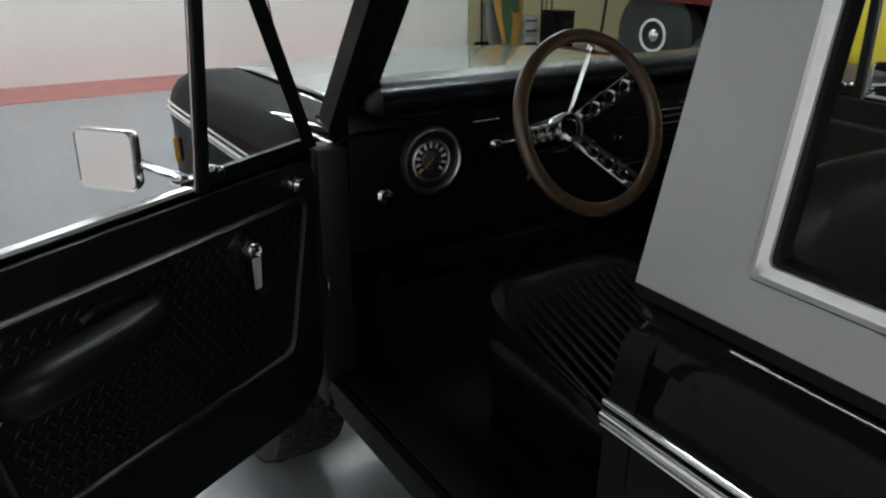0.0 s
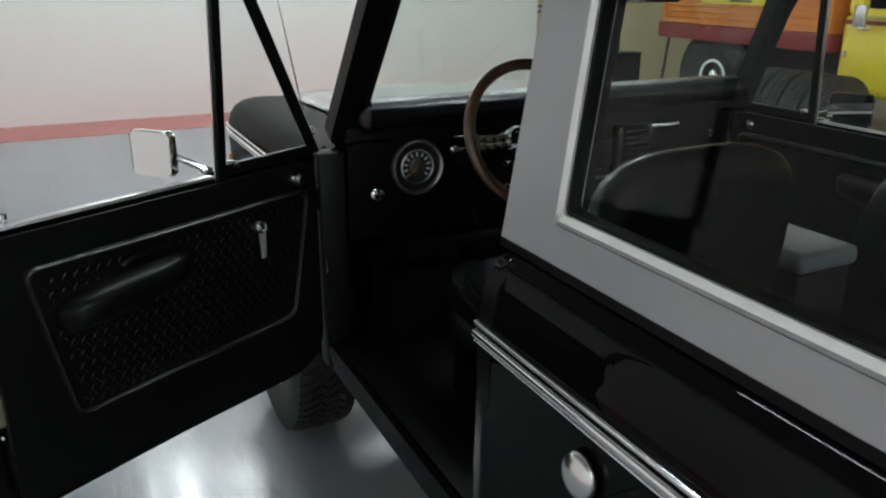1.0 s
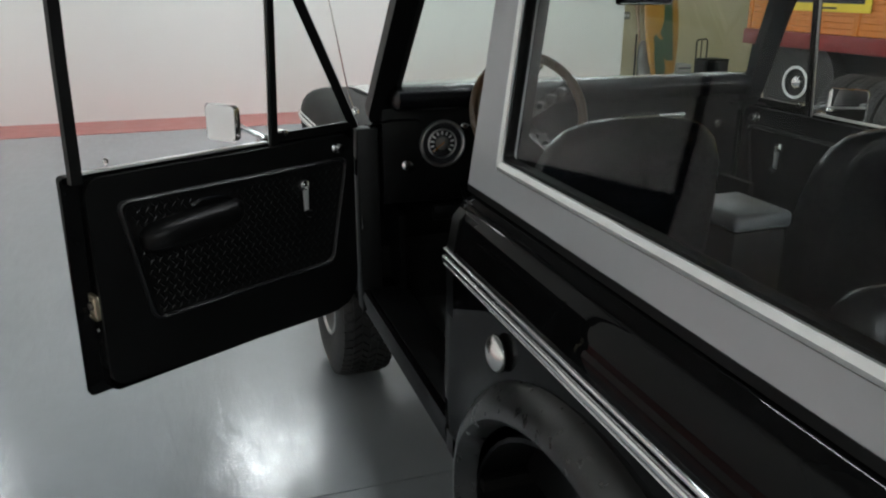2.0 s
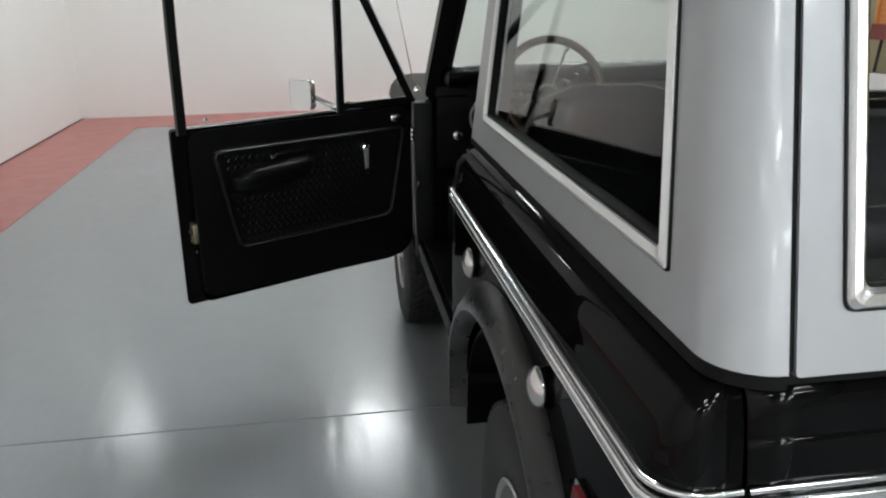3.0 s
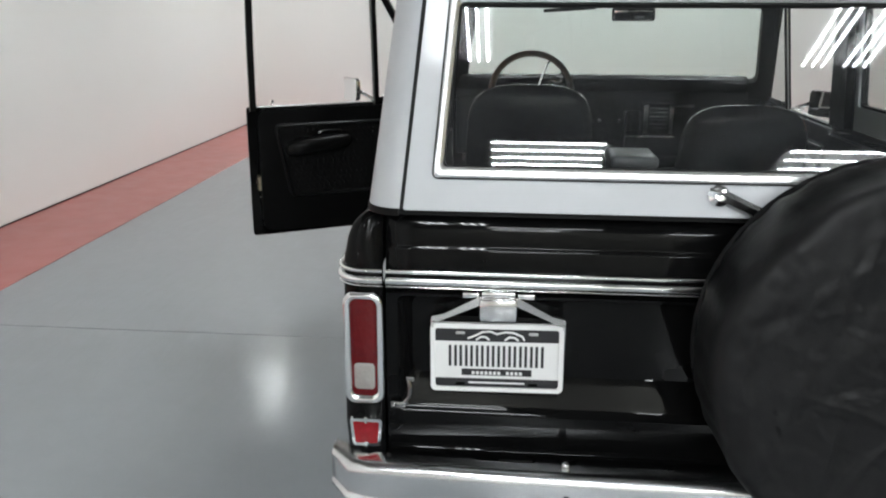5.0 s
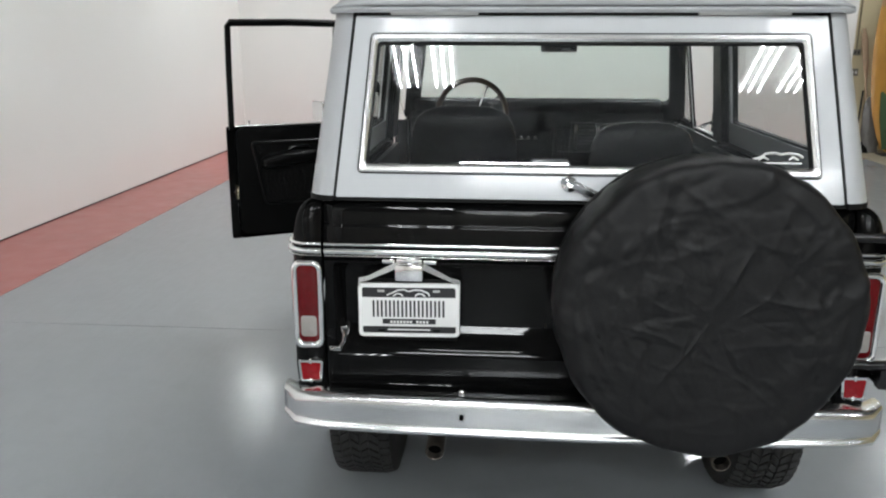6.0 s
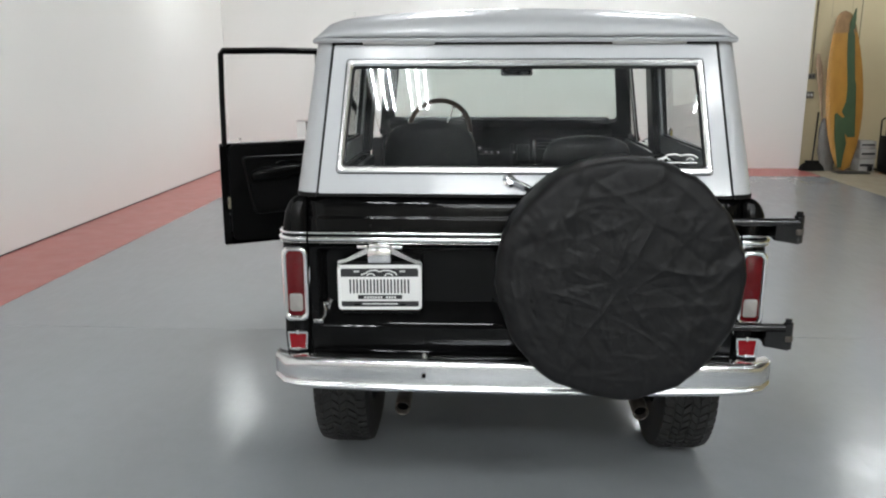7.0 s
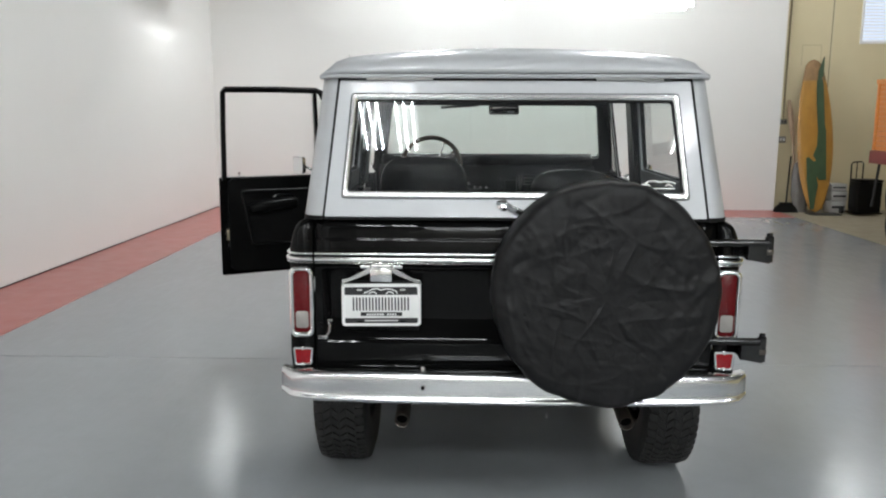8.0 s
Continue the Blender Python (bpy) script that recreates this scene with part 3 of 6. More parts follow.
def tail_lamp(s):
    lamp = part("tail_lamp", box(B(), min(s * 0.752, s * 0.825), max(s * 0.752, s * 0.825), -0.006, 0.01, 0.79, 1.045), SATIN, car, "upright chrome-rimmed tail lamp, red over clear")
    cx = s * 0.7885
    bm = B()
    o, i = rrect(cx - 0.046, cx + 0.046, 0.782, 1.053, 0.028, 9), rrect(cx - 0.029, cx + 0.029, 0.802, 1.036, 0.016, 9)
    mid, top_r = rrect(cx - 0.0445, cx + 0.0445, 0.7835, 1.0515, 0.027, 9), rrect(cx - 0.038, cx + 0.038, 0.791, 1.045, 0.022, 9)
    loft(bm, [[(x, -0.002, z) for x, z in o], [(x, -0.008, z) for x, z in o], [(x, -0.013, z) for x, z in mid], [(x, -0.0175, z) for x, z in top_r], [(x, -0.012, z) for x, z in i], [(x, -0.003, z) for x, z in i]], loop=True)
    part("bezel", bm, CHROME, lamp, "chrome bezel", angle=70)

    def lens(name, w, z0, z1, y, mat, label):
        bm = B()
        a, b = rrect(cx - w, cx + w, z0, z1, 0.010, 4), rrect(cx - w + 0.005, cx + w - 0.005, z0 + 0.005, z1 - 0.005, 0.008, 4)
        loft(bm, [[(x, -0.003, z) for x, z in a], [(x, y + 0.003, z) for x, z in a], [(x, y, z) for x, z in b]])
        part(name, bm, mat, lamp, label)

    lens("red_lens", 0.030, 0.801, 1.037, -0.010, REDLENS, "dark red lens")
    lens("clear_lens", 0.0245, 0.818, 0.884, -0.0125, WHITELENS, "clear reversing lens")
    part("screw", lathe(B(), dome(0.004, 0.002, 3), 8, toward((cx, -0.0125, 0.7945), (0, -1, 0))), STEEL, lamp)


both(tail_lamp)


def reflector(s):
    def f(y):
        return lambda p: Vector((s * p[0], y, p[1]))
    o = rpoly([(0.750, 0.743), (0.826, 0.743), (0.820, 0.674), (0.756, 0.674)], 0.008, 3)
    i = rpoly([(0.757, 0.736), (0.819, 0.736), (0.814, 0.681), (0.762, 0.681)], 0.005, 3)
    ref = part("reflector", ring_prism(B(), o, i, f(-0.013), f(-0.001)), CHROME, car, "small chrome-framed red reflector")
    bm = B()
    loft(bm, [[f(-0.002)(p) for p in i], [f(-0.010)(p) for p in i]])
    part("lens", bm, REFLEX, ref, "bright red reflector lens")
    for z in (0.740, 0.677):
        part("clip", box(B(), min(s * 0.784, s * 0.792), max(s * 0.784, s * 0.792), -0.015, -0.009, z - 0.008, z + 0.008, 0.002), CHROME, ref)


both(reflector)


def rear_marker(s):
    def f(x):
        return lambda p: Vector((s * x, p[0], p[1]))
    o = rpoly([(0.125, 0.953), (0.262, 0.953), (0.275, 0.882), (0.132, 0.882)], 0.006, 3)
    i = rpoly([(0.132, 0.946), (0.256, 0.946), (0.267, 0.889), (0.139, 0.889)], 0.004, 3)
    mk = part("rear_marker", ring_prism(B(), o, i, f(0.8465), f(0.8515)), CHROME, car, "chrome-edged red side marker")
    part("lens", prism(B(), i, f(0.847), f(0.8575)), REFLEX, mk, "red marker lens")


both(rear_marker)

# dark seams beside the tailgate and small fittings on the tail
for s in (-1, 1):
    bm = tube(B(), [(s * 0.690, -0.004, 0.848), (s * 0.684, -0.012, 0.828), (s * 0.686, -0.012, 0.806), (s * 0.697, -0.010, 0.790)], 0.0045, 6)
    box(bm, min(s * 0.694, s * 0.730), max(s * 0.694, s * 0.730), -0.013, 0.0, 0.775, 0.791, 0.003)
    lathe(bm, dome(0.006, 0.006, 4), 10, toward((s * 0.722, -0.012, 0.783), (0, -1, 0)))
    box(bm, min(s * 0.674, s * 0.694), max(s * 0.674, s * 0.694), -0.010, 0.0, 0.842, 0.853, 0.003)
    part("tailgate_strap", bm, SPOKE, gate, "small dull steel tailgate strap")

# ---- rear bumper
rings = []
for i in range(37):
    x = lerp(-0.868, 0.868, i / 36)
    a = abs(x)
    y = curve(a, [(0, -0.125), (0.5, -0.120), (0.70, -0.110), (0.78, -0.101), (0.82, -0.090), (0.85, -0.066), (0.868, -0.030)])
    sl = (curve(a + 0.01, [(0, -0.125), (0.5, -0.120), (0.70, -0.110), (0.78, -0.101), (0.82, -0.090), (0.85, -0.066), (0.868, -0.030)]) - y) / 0.01
    nx, ny = (-sl, 1.0)
    k = math.hypot(nx, ny)
    nx, ny = nx / k * (1 if x > 0 else -1), ny / k
    top = curve(a, [(0, 0.682), (0.75, 0.679), (0.868, 0.666)])
    low = curve(a, [(0, 0.564), (0.75, 0.567), (0.868, 0.574)])
    mid = lerp(low, top, 0.5)
    sec = [(0.05, low + 0.001), (0.014, low - 0.001), (0.003, low + 0.001), (-0.004, low + 0.006), (-0.006, low + 0.012), (-0.004, low + 0.018), (0.001, low + 0.023), (0.003, low + 0.030), (0.002, mid), (0.002, top - 0.026), (0.004, top - 0.015), (0.009, top - 0.006), (0.017, top - 0.001), (0.030, top), (0.065, top - 0.004), (0.065, top - 0.009), (0.025, top - 0.008), (0.012, mid), (0.02, low + 0.010), (0.05, low + 0.006)]
    rings.append([(x + nx * d, y + ny * d, z) for d, z in sec])
bumper = part("rear_bumper", loft(B(), rings), BUMPER, car, "polished chrome rear bumper bar", angle=40)
# no openings are cut: small black blocks give the shade of two holes
for x, z in ((-0.33, 0.628), (0.33, 0.628)):
    part("hole_shade", box(B(), x - 0.006, x + 0.006, -0.1265, -0.10, z - 0.007, z + 0.007, 0.002), SOOT_HOLLOW, bumper)
part("centre_bolt", lathe(B(), [(0.011, -0.006), (0.011, 0.004)] + [(r, h + 0.004) for r, h in dome(0.010, 0.007, 4)], 14, toward((-0.33, -0.07, 0.684), (0, -0.3, 1))), CHROME, bumper)
for s in (-1, 1):
    part("bumper_iron", box(B(), min(s * 0.40, s * 0.48), max(s * 0.40, s * 0.48), -0.10, 0.3, 0.56, 0.64), FRAME, bumper)
bm = box(B(), -0.74, 0.74, 0.012, 0.05, 0.55, 0.652)
part("rear_valance", bm, BLACK, car)

# ---- number plate and its bracket
plate = part("number_plate", box(B(), -0.15, 0.15, -0.0015, 0.0015, 0.0, 0.155, 0.001), WHITE, car, "white and black show plate in a white frame", at=pose(-0.489, -0.018, 0.837, -4, -0.8, 0) @ Matrix.Diagonal((0.915, 1, 0.95, 1)))
bm = B()
ring_prism(bm, rrect(-0.160, 0.160, -0.004, 0.162, 0.013, 4), rrect(-0.149, 0.149, 0.006, 0.150, 0.007, 4), lambda p: Vector((p[0], -0.008, p[1])), lambda p: Vector((p[0], 0.004, p[1])))
part("plate_frame", bm, WHITE, plate, "white plate frame")
part("dark_band", box(B(), -0.149, 0.149, -0.0032, -0.0014, 0.118, 0.150), INK, plate)
part("dark_band", box(B(), -0.149, 0.149, -0.0032, -0.0014, 0.006, 0.026), INK, plate)
for k in range(9):
    x = -0.1165 + k * 0.0262
    for dx in (0.0, 0.0135):
        part("print_bar", box(B(), x + dx, x + dx + 0.0066, -0.0030, -0.0014, 0.056, 0.108, 0.0006), INK, plate)
part("dark_band", box(B(), -0.085, 0.085, -0.0032, -0.0014, 0.034, 0.050, 0.0006), INK, plate)
for k in range(12):
    if k != 7:
        part("print_bar", box(B(), -0.060 + k * 0.0104, -0.053 + k * 0.0104, -0.0042, -0.003, 0.037, 0.0445), WHITE, plate)
part("print_bar", box(B(), -0.068, 0.068, -0.0042, -0.003, 0.0145, 0.0185), WHITE, plate)
for pts in (((-0.07, 0.125), (-0.05, 0.133), (-0.035, 0.141), (-0.015, 0.143), (0.0, 0.137), (0.02, 0.142), (0.04, 0.141), (0.062, 0.132), (0.066, 0.123)),
            ((-0.05, 0.122), (-0.038, 0.130), (-0.026, 0.129), (-0.018, 0.122)), ((0.02, 0.122), (0.03, 0.130), (0.043, 0.129), (0.052, 0.122))):
    part("plain_emblem", tube(B(), [(x, -0.0036, z) for x, z in pts], 0.0026, 6), WHITE, plate, "plain white curved emblem")
# the lower two are black blocks painting the shade in open slots
for x, z in ((-0.088, 0.138), (0.088, 0.138), (-0.088, 0.013), (0.088, 0.013)):
    part("slot", box(B(), x - 0.011, x + 0.011, -0.0044, -0.003, z - 0.0035, z + 0.0035, 0.001), STEEL if z > 0.1 else SOOT_HOLLOW, plate)
bracket = part("plate_bracket", box(B(), -0.045, 0.045, -0.03, 0.004, 0.0, 0.052, 0.008, 2), CHROME, car, "bright steel plate bracket with a lamp housing", at=Matrix.Translation((-0.489, 0.006, 0.998)) @ Matrix.Diagonal((0.92, 1, 1, 1)))
for s in (-1, 1):
    bm = B()
    loft(bm, [[(s * x, y, z) for x, z, y in q] for q in (
        ((0.158, -0.004, -0.028), (0.158, 0.010, -0.028), (0.158, 0.010, -0.020), (0.158, -0.004, -0.020)),
        ((0.135, 0.0, -0.026), (0.128, 0.016, -0.026), (0.128, 0.016, -0.018), (0.135, 0.0, -0.018)),
        ((0.055, 0.030, -0.018), (0.05, 0.052, -0.018), (0.05, 0.052, -0.008), (0.055, 0.030, -0.008)),
        ((0.03, 0.040, -0.014), (0.03, 0.056, -0.014), (0.03, 0.056, 0.0), (0.03, 0.040, 0.0)))])
    part("arm", bm, CAPCHROME, bracket)
    part("hinge_tab", box(B(), s * 0.065 - 0.02, s * 0.065 + 0.02, -0.016, 0.0, 0.05, 0.062, 0.003), CHROME, bracket)
    part("side_strip", box(B(), s * 0.156 - 0.004, s * 0.156 + 0.004, -0.022, -0.008, -0.16, 0.0, 0.002), STEEL, bracket)
part("hinge_tab", box(B(), -0.04, 0.04, -0.020, 0.0, 0.052, 0.066, 0.004), CHROME, bracket)
part("back_plate", box(B(), -0.15, 0.15, 0.004, 0.008, -0.19, 0.0, 0.002), SATIN, bracket)

# ---- hardtop
top = new("hardtop")
top.parent = car
top["label"] = "silver painted steel hardtop"
BASE_Z, DRIP_Z = 1.243, 1.746


def side_x(z):
    """Outer face of the hardtop's side."""
    return lerp(0.782, 0.727, (z - BASE_Z) / (DRIP_Z - BASE_Z))


def gate_y(z):
    return (z - 1.243) * 0.327


def top_side(s):
    rear = lambda z, d: 0.166 + (z - 1.302) * 0.318 + d
    quad = lambda f0, z0, f1, z1, d, r: rpoly([(f0, z0), (f1, z1), (rear(z1, d), z1), (rear(z0, d), z0)], r, 5)
    outer = rpoly([(1.478, BASE_Z), (1.432, DRIP_Z), (0.266, DRIP_Z), (0.106, BASE_Z)], 0.0008, 5)
    inner = quad(1.300, 1.328, 1.288, 1.688, 0.012, 0.02)
    p0 = lambda p: Vector((s * side_x(p[1]), p[0], p[1]))
    p1 = lambda p: Vector((s * (side_x(p[1]) - 0.03), p[0], p[1]))
    part("side_panel", ring_prism(B(), outer, inner, p0, p1), SILVER, top, "silver side panel round the quarter window", angle=40)
    q = part("quarter_window", ring_prism(B(), quad(1.304, 1.324, 1.292, 1.692, 0.008, 0.022), quad(1.292, 1.337, 1.280, 1.679, 0.020, 0.016),
             lambda p: Vector((s * (side_x(p[1]) + 0.002), p[0], p[1])), lambda p: Vector((s * (side_x(p[1]) - 0.022), p[0], p[1]))), SEAL, top, "fixed quarter window in a bright frame")
    o, i, mid = quad(1.318, 1.311, 1.306, 1.704, 0.0, 0.006), quad(1.298, 1.331, 1.286, 1.684, 0.018, 0.012), quad(1.309, 1.320, 1.297, 1.695, 0.009, 0.009)
    bm = B()
    loft(bm, [[(s * (side_x(z) + d), y, z) for y, z in r] for r, d in ((o, 0.0), (o, 0.006), (mid, 0.011), (i, 0.007), (i, 0.0))], loop=True)
    part("bright_frame", bm, ALU, q, "bright aluminium window frame")
    part("outer_seal", ring_prism(B(), quad(1.320, 1.3085, 1.308, 1.7065, -0.004, 0.008), quad(1.316, 1.313, 1.304, 1.702, 0.001, 0.006), lambda p: Vector((s * (side_x(p[1]) + 0.0035), p[0], p[1])), lambda p: Vector((s * (side_x(p[1]) - 0.004), p[0], p[1]))), SEAL, q)
    pane = part("pane", prism(B(), quad(1.294, 1.335, 1.282, 1.681, 0.018, 0.015),
                lambda p: Vector((s * (side_x(p[1]) - 0.008), p[0], p[1])), lambda p: Vector((s * (side_x(p[1]) - 0.013), p[0], p[1]))), SIDEGLASS, q, "clear side glass")
    pane.visible_shadow = False
    # rounded rear corner post between the side panel and the liftgate
    rings = []
    for k in range(9):
        z = lerp(BASE_Z, DRIP_Z, k / 8)
        gx, gy = lerp(0.706, 0.664, k / 8), gate_y(z)
        sx = side_x(z)
        c, r = sx, sx - gx
        y0 = lerp(0.1065, 0.2665, k / 8)
        ring = [(s * sx, y0, z), (s * sx, lerp(y0, gy + 0.075, 0.5), z)]
        for a in range(0, 91, 9):
            ring.append((s * (gx + r * math.cos(radians(a))), gy + 0.075 * (1 - math.sin(radians(a))), z))
        ring += [(s * gx, gy + 0.03, z), (s * (sx - 0.03), y0, z)]
        rings.append(ring)
    part("corner_post", loft(B(), rings), SILVER, top, angle=50)
    # black weatherstrip in the gap beside the liftgate
    part("gate_weatherstrip", loft(B(), [[(s * (gx - 0.012), gate_y(z) + 0.006, z), (s * (gx - 0.0004), gate_y(z) + 0.004, z), (s * (gx - 0.0004), gate_y(z) + 0.026, z), (s * (gx - 0.012), gate_y(z) + 0.026, z)]
                                         for gx, z in ((0.706, BASE_Z + 0.001), (0.664, DRIP_Z - 0.001))]), SEAL, top)


both(top_side)

# base gasket
for s in (-1, 1):
    foot = [(0.784, 1.476), (0.784, 0.11)] + [(0.708 + 0.076 * math.cos(radians(a)), 0.073 - 0.075 * math.sin(radians(a))) for a in range(0, 91, 9)] + [(0.708, 0.04), (0.745, 0.10), (0.745, 1.476)]
    part("side_gasket", prism(B(), foot, lambda p: Vector((s * p[0], p[1], 1.2272)), lambda p: Vector((s * p[0], p[1], 1.2432))), SEAL, top)
part("gate_gasket", box(B(), -0.7075, 0.7075, 0.008, 0.05, 1.2276, 1.2400), SEAL, top)

# roof skin
rings = []
ROOF_Y = [(0.150, 0.0), (0.152, 0.016), (0.158, 0.033), (0.170, 0.049), (0.190, 0.062), (0.22, 0.073), (0.26, 0.080), (0.32, 0.085), (0.6, 0.090), (1.2, 0.094), (1.8, 0.088), (2.05, 0.066), (2.14, 0.048), (2.19, 0.020), (2.20, 0.0)]
for y, rise in ROOF_Y:
    ring = []
    for i in range(33):
        t = i / 32 * 2 - 1
        x = 0.722 * t
        lip = 1 - abs(t) ** 26
        ring.append((x, y, DRIP_Z + 0.012 + rise * (0.68 * lip + 0.50 * (1 - t * t) * lip) + 0.006 * (1 - abs(t) ** 20)))
    rings.append(ring)
part("roof_skin", loft(B(), rings, closed=False), SILVER, top, "silver roof skin", angle=60, thick=0.006)
bm = B()
path = [(-0.728, 2.18, DRIP_Z + 0.006)] + [(-0.728, lerp(2.1, 0.22, i / 6), DRIP_Z + 0.006) for i in range(7)] + [(-0.715, 0.168, DRIP_Z + 0.006), (-0.68, 0.150, DRIP_Z + 0.007)]
path += [(-x, y, z) for x, y, z in path[::-1]]
sweep(bm, path, [(-0.010, -0.008), (0.012, -0.008), (0.016, 0.0), (0.012, 0.007), (-0.010, 0.007)])
part("drip_rail", bm, SILVER, top, "silver drip rail")
bm = B()
box(bm, -0.70, 0.70, 0.20, 2.15, DRIP_Z - 0.008, DRIP_Z + 0.004)
part("headlining", bm, VINYL, top, "black headlining")
for s in (-1, 1):
    part("roof_rail", box(B(), min(s * 0.67, s * 0.715), max(s * 0.67, s * 0.715), 1.37, 2.15, DRIP_Z - 0.03, DRIP_Z - 0.006, 0.006), SATIN, top)
    for deep, feet in ((0.065, ((BASE_Z, 1.33, 1.47), (DRIP_Z - 0.02, 1.31, 1.42))), (0.07, ((BASE_Z, 0.11, 0.20), (DRIP_Z - 0.02, 0.22, 0.28)))):
        bm = loft(B(), [[(s * (side_x(z) - 0.032), y0, z), (s * (side_x(z) - deep), y0, z), (s * (side_x(z) - deep), y1, z), (s * (side_x(z) - 0.032), y1, z)] for z, y0, y1 in feet])
        part("inner_post", bm, SATIN, top)

# ---- liftgate
lg = new("liftgate")
lg.parent = car
lg["label"] = "silver liftgate with a chrome-framed window"


def G(p, d=0.0):
    """A point of the sloping liftgate: x, height and outward offset."""
    return Vector((p[0], gate_y(p[1]) - d * 0.95, p[1] + d * 0.31))


def trap(b, t, z0, z1, r, n=5):
    return rpoly([(t, z1), (-t, z1), (-b, z0), (b, z0)], r, n)


part("gate_skin", ring_prism(B(), trap(0.6975, 0.6545, 1.2405, 1.736, 0.006), trap(0.619, 0.592, 1.325, 1.667, 0.02), lambda p: G(p, 0.0), lambda p: G(p, -0.03)), SILVER, lg, "silver liftgate skin")
bm = B()
o, m1, m2, i = trap(0.636, 0.608, 1.307, 1.686, 0.014), trap(0.631, 0.603, 1.312, 1.681, 0.014), trap(0.622, 0.594, 1.322, 1.671, 0.014), trap(0.615, 0.588, 1.329, 1.664, 0.012)
loft(bm, [[G(p, d) for p in r] for r, d in ((o, 0.0), (o, 0.005), (m1, 0.012), (m2, 0.013), (i, 0.007), (i, -0.004))], loop=True)
part("window_trim", bm, POLISHED, lg, "broad chrome window moulding")
part("outer_seal", ring_prism(B(), trap(0.6385, 0.6105, 1.3045, 1.6885, 0.016), trap(0.635, 0.607, 1.308, 1.685, 0.014), lambda p: G(p, 0.004), lambda p: G(p, -0.003)), SEAL, lg)
bm = B()
ring_prism(bm, trap(0.6185, 0.5915, 1.3255, 1.6675, 0.014), trap(0.611, 0.584, 1.333, 1.660, 0.012), lambda p: G(p, 0.003), lambda p: G(p, -0.02))
part("window_seal", bm, SEAL, lg)
pane = part("pane", prism(B(), trap(0.614, 0.587, 1.330, 1.663, 0.012), lambda p: G(p, -0.004), lambda p: G(p, -0.009)), CLEAR, lg, "clear rear glass")
pane.visible_shadow = False
for s in (-1, 1):
    bm = B()
    box(bm, s * 0.43 - 0.125, s * 0.43 + 0.125, 0.150, 0.165, 1.7375, 1.7495, 0.003)
    part("hinge", bm, STEEL, lg, "long steel hinge leaf")
hm = part("gate_handle", lathe(B(), [(0.024, 0.0), (0.022, 0.010), (0.013, 0.016), (0.012, 0.026), (0.0, 0.028)], 18, toward(G((-0.042, 1.282), 0.0), (0, -0.95, 0.31))), CHROME, lg, "chrome turn handle")
bm = B()
loft(bm, [[G((x + a * 0.4, z + a), d) for a, d in ((w, 0.020), (0.0, 0.030), (-w, 0.020), (0.0, 0.012))] for x, z, w in ((-0.066, 1.290, 0.007), (-0.04, 1.284, 0.011), (0.0, 1.266, 0.010), (0.05, 1.244, 0.010), (0.062, 1.239, 0.006))])
part("grip", bm, CHROME, hm)
for pts in (((0.455, 0.357), (0.475, 0.362), (0.49, 0.372), (0.515, 0.374), (0.53, 0.369), (0.55, 0.373), (0.575, 0.371), (0.588, 0.362)), ((0.47, 0.355), (0.483, 0.363), (0.497, 0.355)), ((0.55, 0.355), (0.562, 0.363), (0.576, 0.355))):
    part("sticker", tube(B(), [G((x, z + 1.0), -0.001) for x, z in pts], 0.0035, 5), WHITE, lg, "plain white curved window sticker")
part("sticker", loft(B(), [[G((x, z), d) for z, d in ((1.345, 0.0), (1.349, 0.0), (1.349, -0.003), (1.345, -0.003))] for x in (0.465, 0.585)]), WHITE, lg)

# footwell
bm = B()
box(bm, -0.80, 0.80, 2.44, 2.53, 0.58, 0.78)
prism(bm, [(2.30, 0.615), (2.46, 0.80), (2.46, 0.615)], lambda p: Vector((-0.70, p[0], p[1])), lambda p: Vector((0.70, p[0], p[1])))
part("toe_board", bm, CARPET, car)
for s in (-1, 1):
    part("kick_panel", box(B(), min(s * 0.70, s * 0.722), max(s * 0.70, s * 0.722), 2.30, 2.50, 0.60, 0.93), SATIN, car)

# ---- windscreen
ws = new("windscreen")
ws.parent = car
ws["label"] = "upright tinted windscreen in a black frame"


def W(p, d=0.0):
    """A point of the leaning windscreen: x, height, outward offset."""
    return Vector((p[0], 2.435 - (p[1] - 1.25) * 0.47 + d * 0.9, p[1] + d * 0.42))


part("screen_frame", ring_prism(B(), rpoly([(0.725, 1.752), (-0.725, 1.752), (-0.800, 1.245), (0.785, 1.245)], 0.03), rpoly([(0.655, 1.690), (-0.655, 1.690), (-0.712, 1.325), (0.712, 1.325)], 0.035), lambda p: W(p, 0.022), lambda p: W(p, -0.034)), SATIN, ws, "black screen frame")
o, i = rpoly([(0.660, 1.695), (-0.660, 1.695), (-0.717, 1.320), (0.717, 1.320)], 0.035), rpoly([(0.645, 1.680), (-0.645, 1.680), (-0.700, 1.336), (0.700, 1.336)], 0.03)
part("screen_seal", ring_prism(B(), o, i, lambda p: W(p, 0.010), lambda p: W(p, -0.0365)), SEAL, ws)
pane = part("pane", prism(B(), rpoly([(0.652, 1.687), (-0.652, 1.687), (-0.708, 1.328), (0.708, 1.328)], 0.03), lambda p: W(p, 0.003), lambda p: W(p, -0.003)), TINT, ws, "green-tinted glass")
pane.visible_shadow = False
bm = tube(B(), [W((-0.22, 1.655), 0.014), W((-0.04, 1.672), 0.016), W((0.06, 1.70), 0.03)], 0.0065, 6)
sweep(bm, [W((-0.34, 1.648), 0.010), W((-0.10, 1.664), 0.010)], [(-0.004, -0.008), (0.004, -0.008), (0.004, 0.008), (-0.004, 0.008)])
